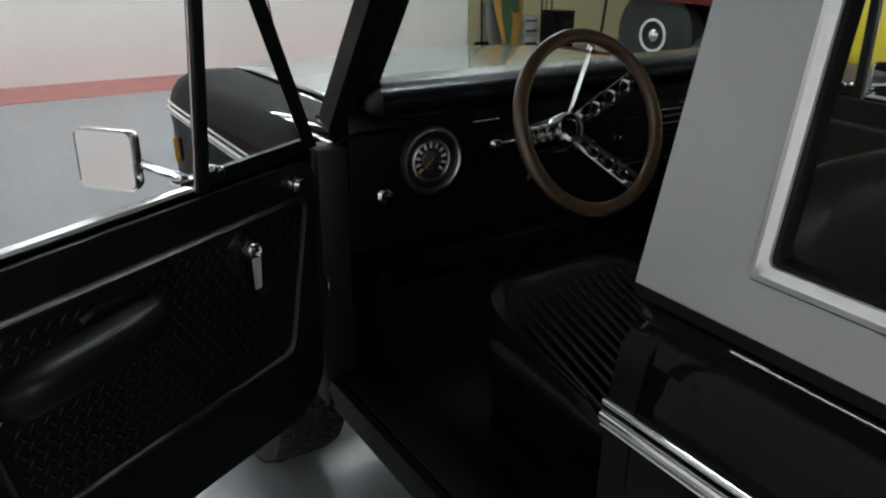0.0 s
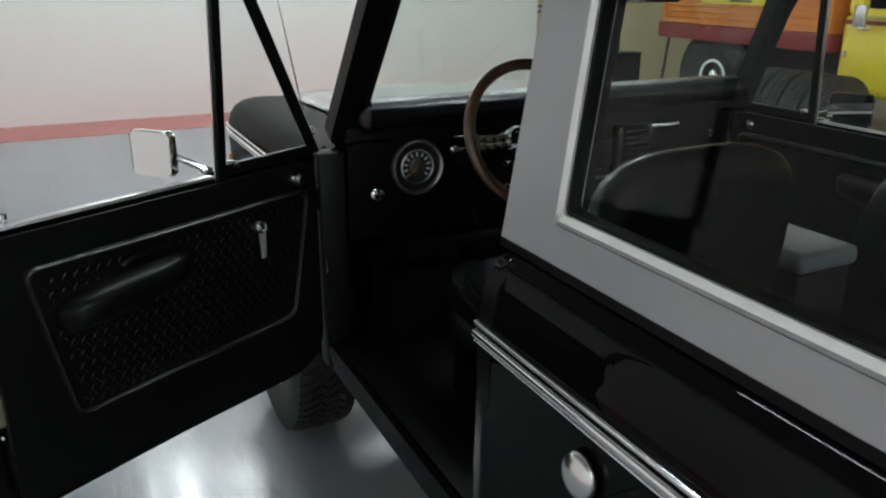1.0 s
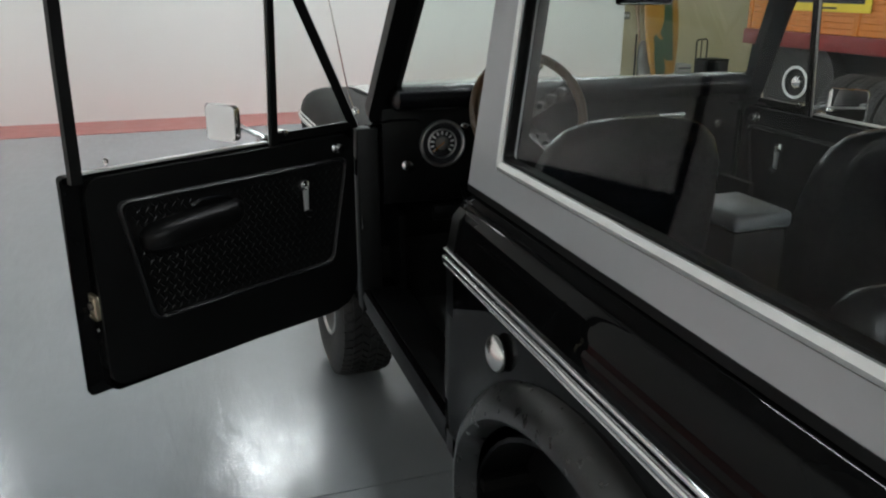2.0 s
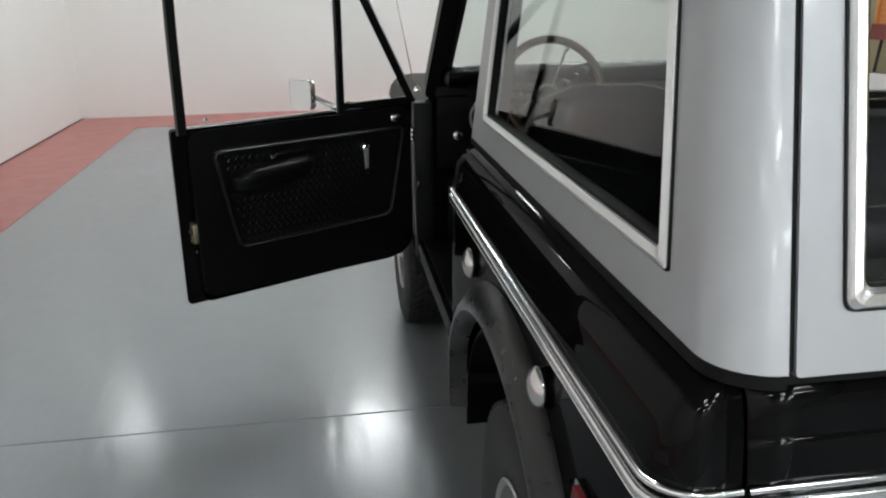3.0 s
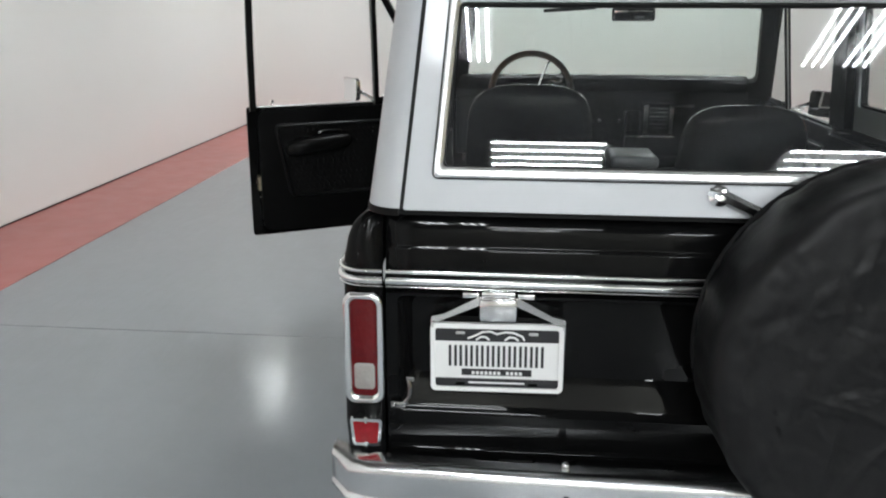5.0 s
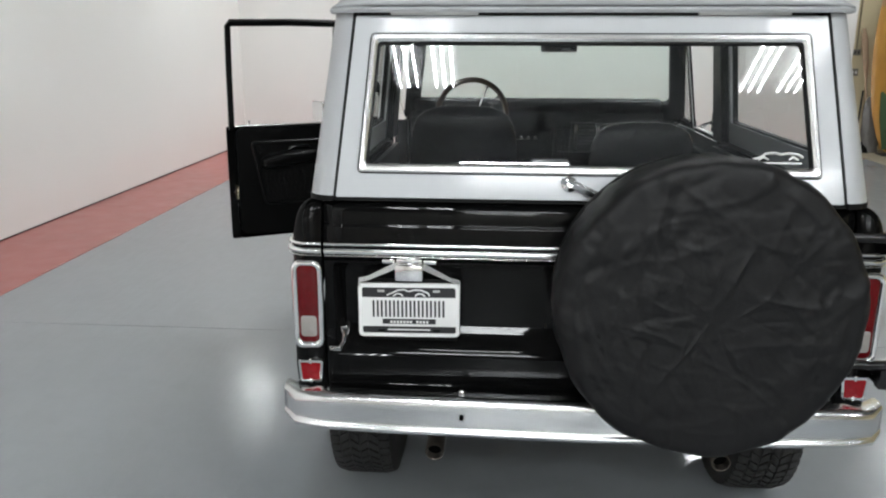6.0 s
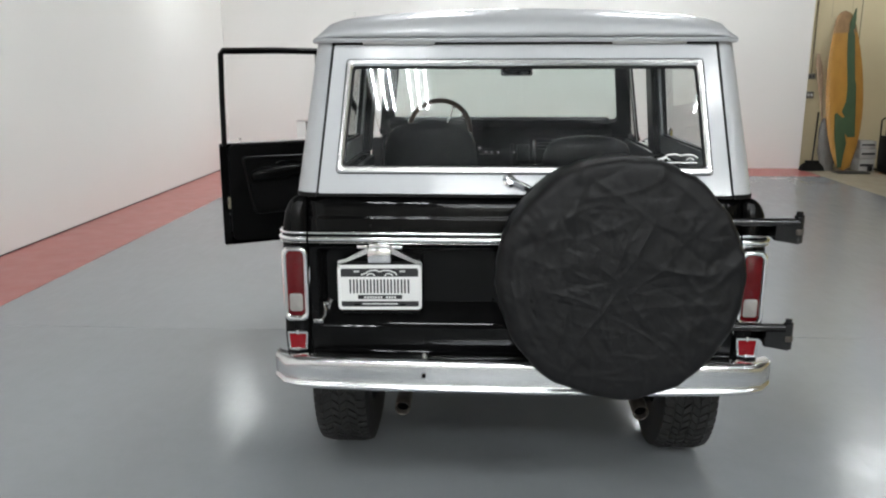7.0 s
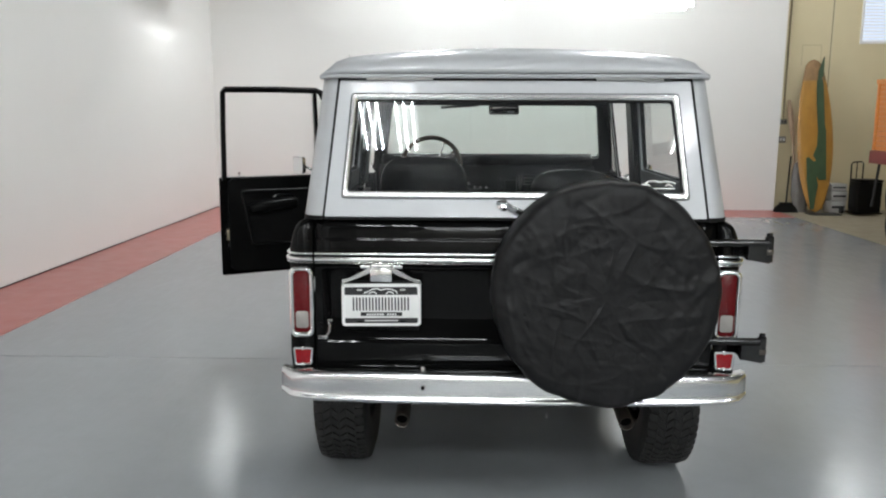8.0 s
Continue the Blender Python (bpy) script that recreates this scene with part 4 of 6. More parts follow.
part("wiper", bm, SATIN, ws, "black wiper arm")
rm = part("rear_view_mirror", box(B(), -0.095, 0.095, -0.012, 0.012, -0.03, 0.03, 0.012, 3), SATIN, car, "black rear-view mirror", at=pose(0.058, 2.13, 1.637, 16, 0, -12))
part("mirror_glass", box(B(), -0.085, 0.085, -0.0140, -0.0115, -0.022, 0.022, 0.004), MIRROR, rm)
part("stem", tube(B(), [(0, 0.006, 0.02), (0, 0.05, 0.07)], 0.006, 8), SATIN, rm)
bm = tube(B(), [(-0.812, 2.53, 1.25), (-0.83, 2.53, 1.30), (-0.96, 2.50, 2.0)], 0.0022, 6)
lathe(bm, [(0.014, 0), (0.012, 0.012), (0.005, 0.02), (0.0, 0.02)], 12, Matrix.Translation((-0.812, 2.53, 1.246)))
part("aerial", bm, CHROME, car, "thin chrome aerial on the cowl")

# ---- dashboard
dash = new("dashboard")
dash.parent = car
dash["label"] = "black metal dashboard with a padded top"
bm = B()
box(bm, -0.755, 0.675, 2.385, 2.42, 0.95, 1.30, 0.008)
part("dash_panel", bm, SATIN, dash)
prof = [(2.43, 1.352), (2.33, 1.356), (2.30, 1.350), (2.285, 1.335), (2.282, 1.312), (2.29, 1.292), (2.31, 1.280), (2.43, 1.276)]
part("dash_pad", loft(B(), [[(x, lerp(y, 2.36, 0.7 * (x < -0.73 or x > 0.65)), lerp(z, 1.315, 0.5 * (x < -0.73 or x > 0.65))) for y, z in prof] for x in (-0.738, -0.718, -0.3, 0.3, 0.635, 0.655)]), VINYL, dash, "padded black vinyl dash top")
gx, gy, gz = -0.543, 2.384, 1.152
gauge = part("speedometer", lathe(B(), [(0.081, 0.0), (0.083, 0.010), (0.080, 0.016), (0.075, 0.017), (0.0715, 0.014), (0.071, 0.004)], 40, toward((gx, gy, gz), (0, -1, 0))), STEEL, dash, "round speedometer with a chrome bezel")
part("dial", lathe(B(), [(0.072, 0.003), (0, 0.003)], 32, toward((gx, gy, gz), (0, -1, 0))), INK, gauge, "black dial")
part("inner_ring", lathe(B(), [(0.052, 0.0032), (0.052, 0.009), (0.049, 0.011), (0.047, 0.009), (0.047, 0.0032)], 36, toward((gx, gy, gz), (0, -1, 0))), STEEL, gauge, "thin bright ring")
part("centre_disc", lathe(B(), [(0.024, 0.0035), (0.022, 0.007), (0, 0.008)], 24, toward((gx, gy, gz), (0, -1, 0))), STEEL, gauge)
for k in range(11):
    a = radians(220 - k * 26)
    part("scale_bar", box(B(), -0.003, 0.003, -0.001, 0.001, 0.030, 0.043, m=pose(gx, gy - 0.0045, gz, 0, 90 - math.degrees(a), 0)), WHITE, gauge)
part("needle", box(B(), -0.0012, 0.0012, -0.001, 0.001, -0.008, 0.044, m=pose(gx, gy - 0.0095, gz, 0, -128, 0)), AMBER, gauge)
kn = part("knob", lathe(B(), [(0.017, 0.0), (0.018, 0.006), (0.010, 0.010), (0.010, 0.018), (0.016, 0.022), (0.017, 0.03), (0.0, 0.035)], 18, toward((-0.670, 2.385, 1.083), (0, -1, 0))), CHROME, dash, "chrome pull knob")
for x, z, r in ((-0.24, 1.13, 0.012), (-0.20, 1.155, 0.010), (-0.16, 1.155, 0.012), (0.06, 1.13, 0.009), (-0.235, 1.06, 0.011), (-0.12, 1.13, 0.010), (-0.08, 1.13, 0.010), (-0.04, 1.13, 0.010)):
    part("knob", lathe(B(), [(r, 0.0), (r * 0.6, 0.008), (r, 0.014), (r, 0.02), (0, 0.023)], 14, toward((x, 2.385, z), (0, -1, 0))), CHROME, dash)
part("name_bar", box(B(), -0.425, -0.345, 2.380, 2.3855, 1.224, 1.233, 0.002), CHROME, dash, "plain chrome nameplate bar")
part("trim_bar", box(B(), -0.16, -0.06, 2.380, 2.3855, 1.116, 1.122, 0.002), CHROME, dash)
heater = part("heater_panel", box(B(), 0.163, 0.333, 2.374, 2.388, 1.060, 1.216, 0.004), SATIN, dash, "black heater panel between two bright bars")
for x in (0.176, 0.302):
    part("side_bar", box(B(), x, x + 0.022, 2.368, 2.378, 1.066, 1.210, 0.004), SPOKE, heater)
for k in range(6):
    part("slat", box(B(), 0.206, 0.294, 2.368, 2.376, 1.090 + k * 0.020, 1.097 + k * 0.020, 0.002), SPOKE if k > 2 else SATIN, heater)
radio = part("radio", box(B(), 0.080, 0.158, 2.374, 2.388, 1.082, 1.180, 0.003), SATIN, dash, "small black radio face in a thin bright frame")
part("face_frame", ring_prism(B(), rrect(0.078, 0.160, 1.080, 1.182, 0.006, 2), rrect(0.082, 0.156, 1.084, 1.178, 0.004, 2), lambda p: Vector((p[0], 2.3725, p[1])), lambda p: Vector((p[0], 2.376, p[1]))), SPOKE, radio)
part("lower_bar", box(B(), 0.090, 0.335, 2.368, 2.386, 1.048, 1.057, 0.003), SPOKE, dash, "bright lower dash bar")
part("grab_handle", tube(B(), [(0.295, 2.385, 1.208), (0.30, 2.36, 1.208), (0.41, 2.36, 1.208), (0.415, 2.385, 1.208)], 0.009, 8), SPOKE, dash, "chrome grab handle")
part("glovebox_knob", lathe(B(), [(0.014, 0), (0.014, 0.01), (0, 0.014)], 14, toward((0.58, 2.385, 1.16), (0, -1, 0))), CHROME, dash)
bm = B()
box(bm, -0.60, -0.02, 2.30, 2.33, 0.90, 0.955, 0.01)
part("under_rail", bm, SATIN, dash)
for x in (-0.47, -0.35):
    bm = box(B(), x - 0.035, x + 0.035, 2.30, 2.315, 0.86, 0.92, 0.006)
    tube(bm, [(x, 2.31, 0.92), (x, 2.44, 1.05)], 0.008, 6)
    part("pedal", bm, SATIN, car, "rubber-faced pedal")

# ---- steering wheel and column
tilt = Matrix.Translation((-0.391, 2.076, 1.272)) @ Matrix.Rotation(radians(68), 4, "X")
axis = (tilt.to_3x3() @ Vector((0, 0, 1))).normalized()
sw = new("steering_wheel")
sw.parent = car
sw["label"] = "wood-rimmed steering wheel with three drilled spokes"
part("rim", tube(B(), [tilt @ Vector((0.178 * math.cos(2 * math.pi * i / 48), 0.178 * math.sin(2 * math.pi * i / 48), 0.08)) for i in range(48)], 0.0145, 12, True), WOOD, sw, "brown wooden rim")
for a in (28, 184, 304):
    m = tilt @ Matrix.Rotation(radians(a), 4, "Z")
    bm = B()
    hole_x = [(0.070, 0.0075), (0.105, 0.0095), (0.140, 0.0075)]
    xs = [0.028] + [x - r * math.cos(math.pi * k / 8) for x, r in hole_x for k in range(9)] + [0.174]
    for sgn in (1, -1):
        edge_pts = [(x, sgn * lerp(0.017, 0.021, x / 0.18), lerp(0.0, 0.078, min(1.0, x / 0.172) ** 1.15)) for x in xs]
        in_pts = []
        for x in xs:
            h = next((math.sqrt(max(0.0, r * r - (x - c) ** 2)) for c, r in hole_x if abs(c - x) < r), 0.0)
            in_pts.append((x, sgn * h, lerp(0.0, 0.078, min(1.0, x / 0.172) ** 1.15)))
        for a0, a1, b0, b1 in zip(edge_pts, edge_pts[1:], in_pts, in_pts[1:]):
            vs = [bm.verts.new(m @ Vector(p)) for p in (a0, a1, b1, b0)]
            bm.faces.new(vs)
    bmesh.ops.remove_doubles(bm, verts=bm.verts, dist=0.0004)
    part("spoke", bm, SPOKE, sw, "drilled bright metal spoke", thick=0.004)
part("hub", lathe(B(), [(0.0, -0.02), (0.036, -0.02), (0.036, 0.010), (0.030, 0.018), (0.022, 0.020), (0.020, 0.014), (0, 0.014)], 28, tilt), CHROME, sw, "chrome hub ring with a black centre")
part("horn_button", lathe(B(), [(0.020, 0.013)] + [(r, 0.013 + h) for r, h in dome(0.019, 0.006)], 24, tilt), VINYL, sw)
part("column", tube(B(), [tilt @ Vector((0, 0, -0.015)), tilt @ Vector((0, 0, -0.12)), tilt @ Vector((0, 0, -0.48))], 0.033, 16), SATIN, car, "black steering column")
p0 = tilt @ Vector((0, 0, -0.03))
tip = Vector((-0.572, 2.08, 1.261))
bm = tube(B(), [p0, p0.lerp(tip, 0.5), tip], 0.0045, 8)
lathe(bm, [(0, -0.014), (0.009, -0.010), (0.012, 0.0), (0.009, 0.010), (0, 0.014)], 12, toward(tip, tip - p0))
part("indicator_stalk", bm, CHROME, car, "chrome indicator stalk")
bm = tube(B(), [p0, p0 + Vector((0.03, 0.0, 0.04)), p0 + Vector((0.075, 0.0, 0.165))], 0.005, 8)
lathe(bm, [(0, -0.012), (0.009, -0.008), (0.011, 0.0), (0.009, 0.008), (0, 0.012)], 12, Matrix.Translation(p0 + Vector((0.077, 0.0, 0.17))))
part("shift_lever", bm, CHROME, car, "column shift lever")
part("gear_stick", tube(B(), [(0.02, 1.95, 0.80), (0.03, 2.0, 1.05), (0.035, 1.99, 1.22)], 0.008, 8), SATIN, car, "black floor lever")


# ---- seats
def bucket_seat(x, wide, top_z, y_back):
    seat = new("bucket_seat")
    seat.parent = car
    seat.matrix_basis = Matrix.Translation((x, 0, 0))
    seat["label"] = "black vinyl bucket seat with ribbed cushion"
    h = wide / 2
    side = 1 if x < 0 else -1
    # the cushion narrows towards the back on its door side
    place = lambda px, py: px + side * 0.012 + (side * 0.085 * (2.11 - py) / 0.65 if px * side < 0 else 0.0)
    bm = B()
    rings = []
    for z, k in ((0.70, 0.90), (0.74, 0.97), (0.80, 1.0), (0.825, 0.985), (0.843, 0.94), (0.846, 0.86), (0.838, 0.80)):
        rings.append([(place(px, py) * k , 1.80 + (py - 1.80) * k, z + 0.31 * (py - 1.75) * min(1, (z - 0.70) / 0.10)) for px, py in rrect(-h, h, 1.46, 2.11, 0.12, 8)])
    loft(bm, rings)
    part("cushion", bm, VINYL, seat, "black vinyl cushion")
    rib = None
    for k in range(14):
        px = lerp(-h * 0.66, h * 0.74, k / 13) if side > 0 else lerp(-h * 0.74, h * 0.66, k / 13)
        at = Matrix.Translation((px, 0, 0))
        if rib is None:
            rib = part("rib", sweep(B(), [(0, 1.56, 0.782), (0, 1.60, 0.799), (0, 2.02, 0.929), (0, 2.055, 0.934)], [(-0.0125, -0.012), (-0.0105, 0.004), (-0.0045, 0.0105), (0.0045, 0.0105), (0.0105, 0.004), (0.0125, -0.012)]), VINYL, seat, at=at)
        else:
            o2 = new("rib", rib.data)
            o2.parent, o2.matrix_basis = seat, at
    path = [(place(px, py), py, 0.846 + 0.31 * (py - 1.75)) for px, py in rrect(-h * 0.92, h * 0.92, 1.50, 2.075, 0.11, 8)]
    part("piping", tube(B(), path, 0.006, 6, True), VINYL, seat)
    bm = B()
    rings = []
    for z, k, yo, t in ((0.80, 0.88, 0.10, 0.05), (0.90, 0.97, 0.085, 0.07), (1.05, 1.0, 0.055, 0.07), (1.18, 0.985, 0.03, 0.062), (1.27, 0.95, 0.012, 0.056), (1.325, 0.86, 0.002, 0.048), (1.355, 0.72, -0.004, 0.038), (1.372, 0.52, -0.008, 0.026), (1.38, 0.28, -0.01, 0.012)):
        zz = z + (top_z - 1.385) * max(0.0, (z - 0.8) / 0.58)
        rings.append([(px, y_back + yo + py, zz) for px, py in rrect(-h * k, h * k, -t, t, min(t * 0.95, 0.045), 4)])
    loft(bm, rings)
    part("backrest", bm, VINYL, seat, "smooth black vinyl backrest", angle=60)
    bm = B()
    box(bm, -h * 0.8, h * 0.8, 1.50, 2.02, 0.622, 0.71)
    part("seat_base", bm, SATIN, seat)
    return seat


bucket_seat(-0.405, 0.49, 1.392, 1.40)
bucket_seat(0.395, 0.47, 1.325, 1.40)
con = part("console", box(B(), -0.082, 0.082, 1.41, 1.64, 0.622, 1.072, 0.012), SATIN, car, "black centre console with a padded grey lid")
part("lid", box(B(), -0.092, 0.092, 1.40, 1.625, 1.0725, 1.12, 0.018, 3), LIDVINYL, con, "padded charcoal lid")
rs = new("rear_seat")
rs.parent = car
rs["label"] = "black vinyl rear bench seat"
rings = []
for z, k, t, y in ((0.74, 0.97, 0.06, 0.74), (0.90, 1.0, 0.07, 0.76), (1.08, 1.0, 0.065, 0.78), (1.14, 0.97, 0.055, 0.785), (1.17, 0.90, 0.038, 0.787), (1.183, 0.80, 0.018, 0.787)):
    rings.append([(px, y + py, z) for px, py in rrect(-0.37 * k, 0.37 * k, -t, t, min(t * 0.9, 0.05), 6)])
part("backrest", loft(B(), rings), VINYL, rs, angle=60)
part("cushion", box(B(), -0.36, 0.36, 0.82, 1.16, 0.72, 0.86, 0.05, 4), VINYL, rs)
part("seat_base", box(B(), -0.34, 0.34, 0.76, 1.12, 0.622, 0.73), SATIN, rs)


BRASS = material("worn_brassy_steel", (0.55, 0.49, 0.36), 0.35, metal=0.9, vary=0.35, scale=60, bump=0.2)
BEAD = material("glossy_black_bead", (0.006, 0.006, 0.006), 0.34, vary=0.2, scale=20, spec=0.25)


# ---- doors: u runs from the hinge to the latch, n outward from the cabin is minus
def door(side, at, label, opened):
    d = new("car_door")
    d.parent, d.matrix_basis = car, at
    d["label"] = label
    s = side
    P = lambda u, n, z: Vector((s * n, -u, z))
    # shell as a loft over heights, with rounded lower corners
    outline = rpoly([(-0.004, 0.655), (-0.004, 1.222), (0.945, 1.222), (0.945, 0.606), (0.07, 0.606)], 0.014, 4)
    inset = rpoly([(0.03, 0.665), (0.03, 1.215), (0.905, 1.215), (0.905, 0.622), (0.08, 0.622)], 0.03, 4)

    def out_n(z):
        return -0.078 + curve(z, SHOULDER)
    bm = B()
    loft(bm, [[P(u, out_n(z) + 0.01, z) for u, z in inset]] + [[P(u, out_n(z), z) for u, z in outline], [P(u, -0.054, z) for u, z in outline], [P(u, -0.050, z) for u, z in inset], [P(u, -0.004, z) for u, z in inset]], caps=False)
    f = [bm.verts.new(P(u, out_n(z) + 0.0, z)) for u, z in outline]
    bm.faces.new(f)
    part("outer_skin", bm, BLACK, d, angle=45)
    inner = rpoly([(0.03, 0.68), (0.03, 1.215), (0.905, 1.215), (0.905, 0.64), (0.11, 0.62)], 0.05, 5)
    part("inner_shell", prism(B(), inner, lambda p: P(p[0], -0.05, p[1]), lambda p: P(p[0], 0.008, p[1])), SATIN, d, angle=30)
    # framed inner panel
    po = rpoly([(0.063, 1.146), (0.835, 1.146), (0.770, 0.794), (0.135, 0.800)], 0.035, 5)
    pi = rpoly([(0.076, 1.134), (0.818, 1.134), (0.758, 0.806), (0.146, 0.812)], 0.03, 5)
    pm = rpoly([(0.070, 1.140), (0.8265, 1.140), (0.764, 0.800), (0.1405, 0.806)], 0.032, 5)
    part("panel_bead", loft(B(), [[P(u, n, z) for u, z in r] for r, n in ((po, 0.006), (po, 0.015), (pm, 0.021), (pi, 0.015), (pi, 0.006))], loop=True), BEAD, d, "raised black bead round the panel", angle=70)
    plate_bm = prism(B(), pi, lambda p: P(p[0], 0.0075, p[1]), lambda p: P(p[0], 0.012, p[1]))
    if opened:
        row = 0
        z = 0.818
        while z < 1.125:
            lo, hi = lerp(0.150, 0.082, (z - 0.806) / 0.33), lerp(0.752, 0.812, (z - 0.806) / 0.33)
            u = lo + 0.012 + (row % 2) * 0.0125
            while u < hi - 0.01:
                k = 1 if row % 2 else -1
                pts = [(0, 0, 0.0138), (0.009 * 0.80, 0.009 * k, 0.012), (-0.0028, 0.0028 * k, 0.012), (-0.009 * 0.80, -0.009 * k, 0.012), (0.0028, -0.0028 * k, 0.012)]
                v = [plate_bm.verts.new(P(u + a, c, z + b)) for a, b, c in pts]
                for i0, i1 in ((1, 2), (2, 3), (3, 4), (4, 1)):
                    plate_bm.faces.new((v[0], v[i0], v[i1]))
                u += 0.025
            z += 0.0145
            row += 1
    part("tread_plate", plate_bm, SATIN, d, "black diamond-pattern door card", angle=20)
    rings = []
    for u, w, h, z in ((0.470, 0.010, 0.010, 1.064), (0.474, 0.026, 0.018, 1.064), (0.484, 0.040, 0.025, 1.063), (0.505, 0.052, 0.030, 1.061), (0.56, 0.060, 0.033, 1.056), (0.63, 0.063, 0.034, 1.050), (0.70, 0.062, 0.034, 1.043), (0.745, 0.056, 0.032, 1.037), (0.768, 0.043, 0.027, 1.033), (0.780, 0.026, 0.019, 1.031), (0.784, 0.010, 0.010, 1.031)):
        ring = []
        for a in range(-90, 91, 15):
            c, q = math.cos(radians(a)), math.sin(radians(a))
            ring.append(P(u, 0.010 + w * c ** 0.6, z + h * (abs(q) ** 0.75) * (1 if q > 0 else -1.35)))
        rings.append(ring)
    part("armrest", loft(B(), rings), SATIN, d, "moulded black armrest", angle=60)
    part("pull_cup", sweep(B(), [P(0.50, 0.014, 1.085), P(0.52, 0.020, 1.105), P(0.60, 0.022, 1.110), P(0.625, 0.014, 1.095)], [(-0.006, -0.005), (0.006, -0.005), (0.006, 0.005), (-0.006, 0.005)]), VINYL, d)
    ax = (s, 0, 0)
    crank = part("window_crank", lathe(B(), [(0.020, 0.0), (0.020, 0.012), (0.016, 0.022), (0.009, 0.026), (0.007, 0.022), (0, 0.022)], 20, toward(P(0.252, 0.016, 1.086), ax)), CHROME, d, "chrome window crank")
    bm = loft(B(), [[P(0.252 + a, n, z) for a, n in ((-w, 0.030), (w, 0.030), (w, 0.040), (-w, 0.040))] for z, w in ((1.082, 0.008), (1.04, 0.006), (1.005, 0.005))])
    part("arm", bm, ALU, crank)
    part("grip", lathe(B(), [(0, -0.002), (0.009, 0), (0.012, 0.012), (0.010, 0.024), (0, 0.028)], 14, toward(P(0.252, 0.036, 1.0), ax)), SATIN, crank, "black crank knob")
    part("door_knob", lathe(B(), [(0.018, 0.0), (0.018, 0.006), (0.012, 0.010), (0.012, 0.016), (0.016, 0.02), (0.013, 0.03), (0, 0.032)], 18, toward(P(0.105, 0.008, 1.178), ax)), CHROME, d, "chrome vent crank knob")
    loop = [P(0.004 + 0.011 * math.cos(a), 0.012 + 0.010 * math.cos(a), 0.908 + 0.022 * math.sin(a)) for a in [2 * math.pi * k / 18 for k in range(18)]]
    part("check_strap", tube(B(), loop, 0.0042, 8, True), SPOKE, d, "steel door check loop")
    part("latch", box(B(), -0.024, 0.024, -0.006, 0.004, -0.036, 0.036, 0.010, 3, m=Matrix.Translation(P(0.909, -0.028, 0.868))), BRASS, d, "worn brassy rotary latch")
    part("latch_cam", lathe(B(), [(0.013, 0.0), (0.012, 0.006), (0.005, 0.009), (0, 0.009)], 14, toward(P(0.914, -0.030, 0.872), (0, -1, 0))), PIPE, d)
    part("latch_screw", lathe(B(), dome(0.005, 0.004, 3), 8, toward(P(0.906, -0.028, 0.80), (0, -1, 0))), STEEL, d)
    part("lock_pin", lathe(B(), [(0.003, -0.01), (0.003, 0.014), (0.007, 0.018), (0.007, 0.028), (0, 0.031)], 10, Matrix.Translation(P(0.826, -0.028, 1.222))), CHROME, d, "chrome lock pin")
    part("sill_strip", sweep(B(), [P(0.34, -0.030, 1.2235), P(0.905, -0.030, 1.2235)], [(-0.012, -0.002), (0.012, -0.002), (0.010, 0.004), (-0.010, 0.004)]), STEEL, d, "bright window sill strip")
    # window frame: rear post, header, slanting front post, vent divider
    fr = part("window_frame", sweep(B(), [P(0.926, 0.016, 1.21), P(0.921, 0.014, 1.50), P(0.914, 0.014, 1.735), P(0.902, 0.015, 1.752), P(0.60, 0.042, 1.756), P(0.352, 0.074, 1.752), P(0.327, 0.078, 1.742), P(-0.010, -0.034, 1.228)], [(-0.012, -0.014), (0.012, -0.014), (0.014, 0.0), (0.012, 0.014), (-0.012, 0.014)]), SATIN, d, "thin black window frame")
    part("vent_divider", sweep(B(), [P(0.318, -0.022, 1.20), P(0.339, 0.025, 1.50), P(0.359, 0.066, 1.748)], [(-0.010, -0.010), (0.010, -0.010), (0.010, 0.010), (-0.010, 0.010)]), SATIN, fr)
    part("divider_strip", sweep(B(), [P(0.335, -0.016, 1.215), P(0.356, 0.031, 1.50), P(0.375, 0.070, 1.74)], [(-0.002, -0.004), (0.002, -0.004), (0.002, 0.004), (-0.002, 0.004)]), STEEL, fr)
    part("vent_sill", sweep(B(), [P(0.0, -0.034, 1.236), P(0.320, -0.022, 1.238)], [(-0.008, -0.014), (0.008, -0.014), (0.008, 0.010), (-0.008, 0.010)]), SATIN, fr)
    part("vent_catch", box(B(), -0.022, 0.022, -0.008, 0.008, -0.006, 0.012, 0.004, 2, m=Matrix.Translation(P(0.285, -0.020, 1.244))), CHROME, fr, "chrome vent catch")
    vent = prism(B(), [(0.010, 1.245), (0.318, 1.245), (0.352, 1.735), (0.330, 1.735)], lambda p: P(p[0], -0.026 + (p[1] - 1.24) * 0.190, p[1]), lambda p: P(p[0], -0.030 + (p[1] - 1.24) * 0.190, p[1]))
    vp = part("vent_pane", vent, SIDEGLASS, fr, "clear vent glass")
    vp.visible_shadow = False
    # door mirror
    mc = P(0.403, -0.150, 1.279) if opened else P(0.341, -0.165, 1.252)
    head = new("door_mirror")
    head.parent, head.matrix_basis = d, Matrix.Identity(4)
    head["label"] = "square chrome door mirror"
    turn = Matrix.Translation(mc) @ (Matrix.Rotation(radians(13.5), 4, "Z") if opened else Matrix.Rotation(radians(-54), 4, "Z"))
    bm = B()
    ro = rrect(-0.060, 0.060, -0.055, 0.055, 0.015, 4) if opened else rrect(-0.066, 0.066, -0.058, 0.058, 0.016, 4)
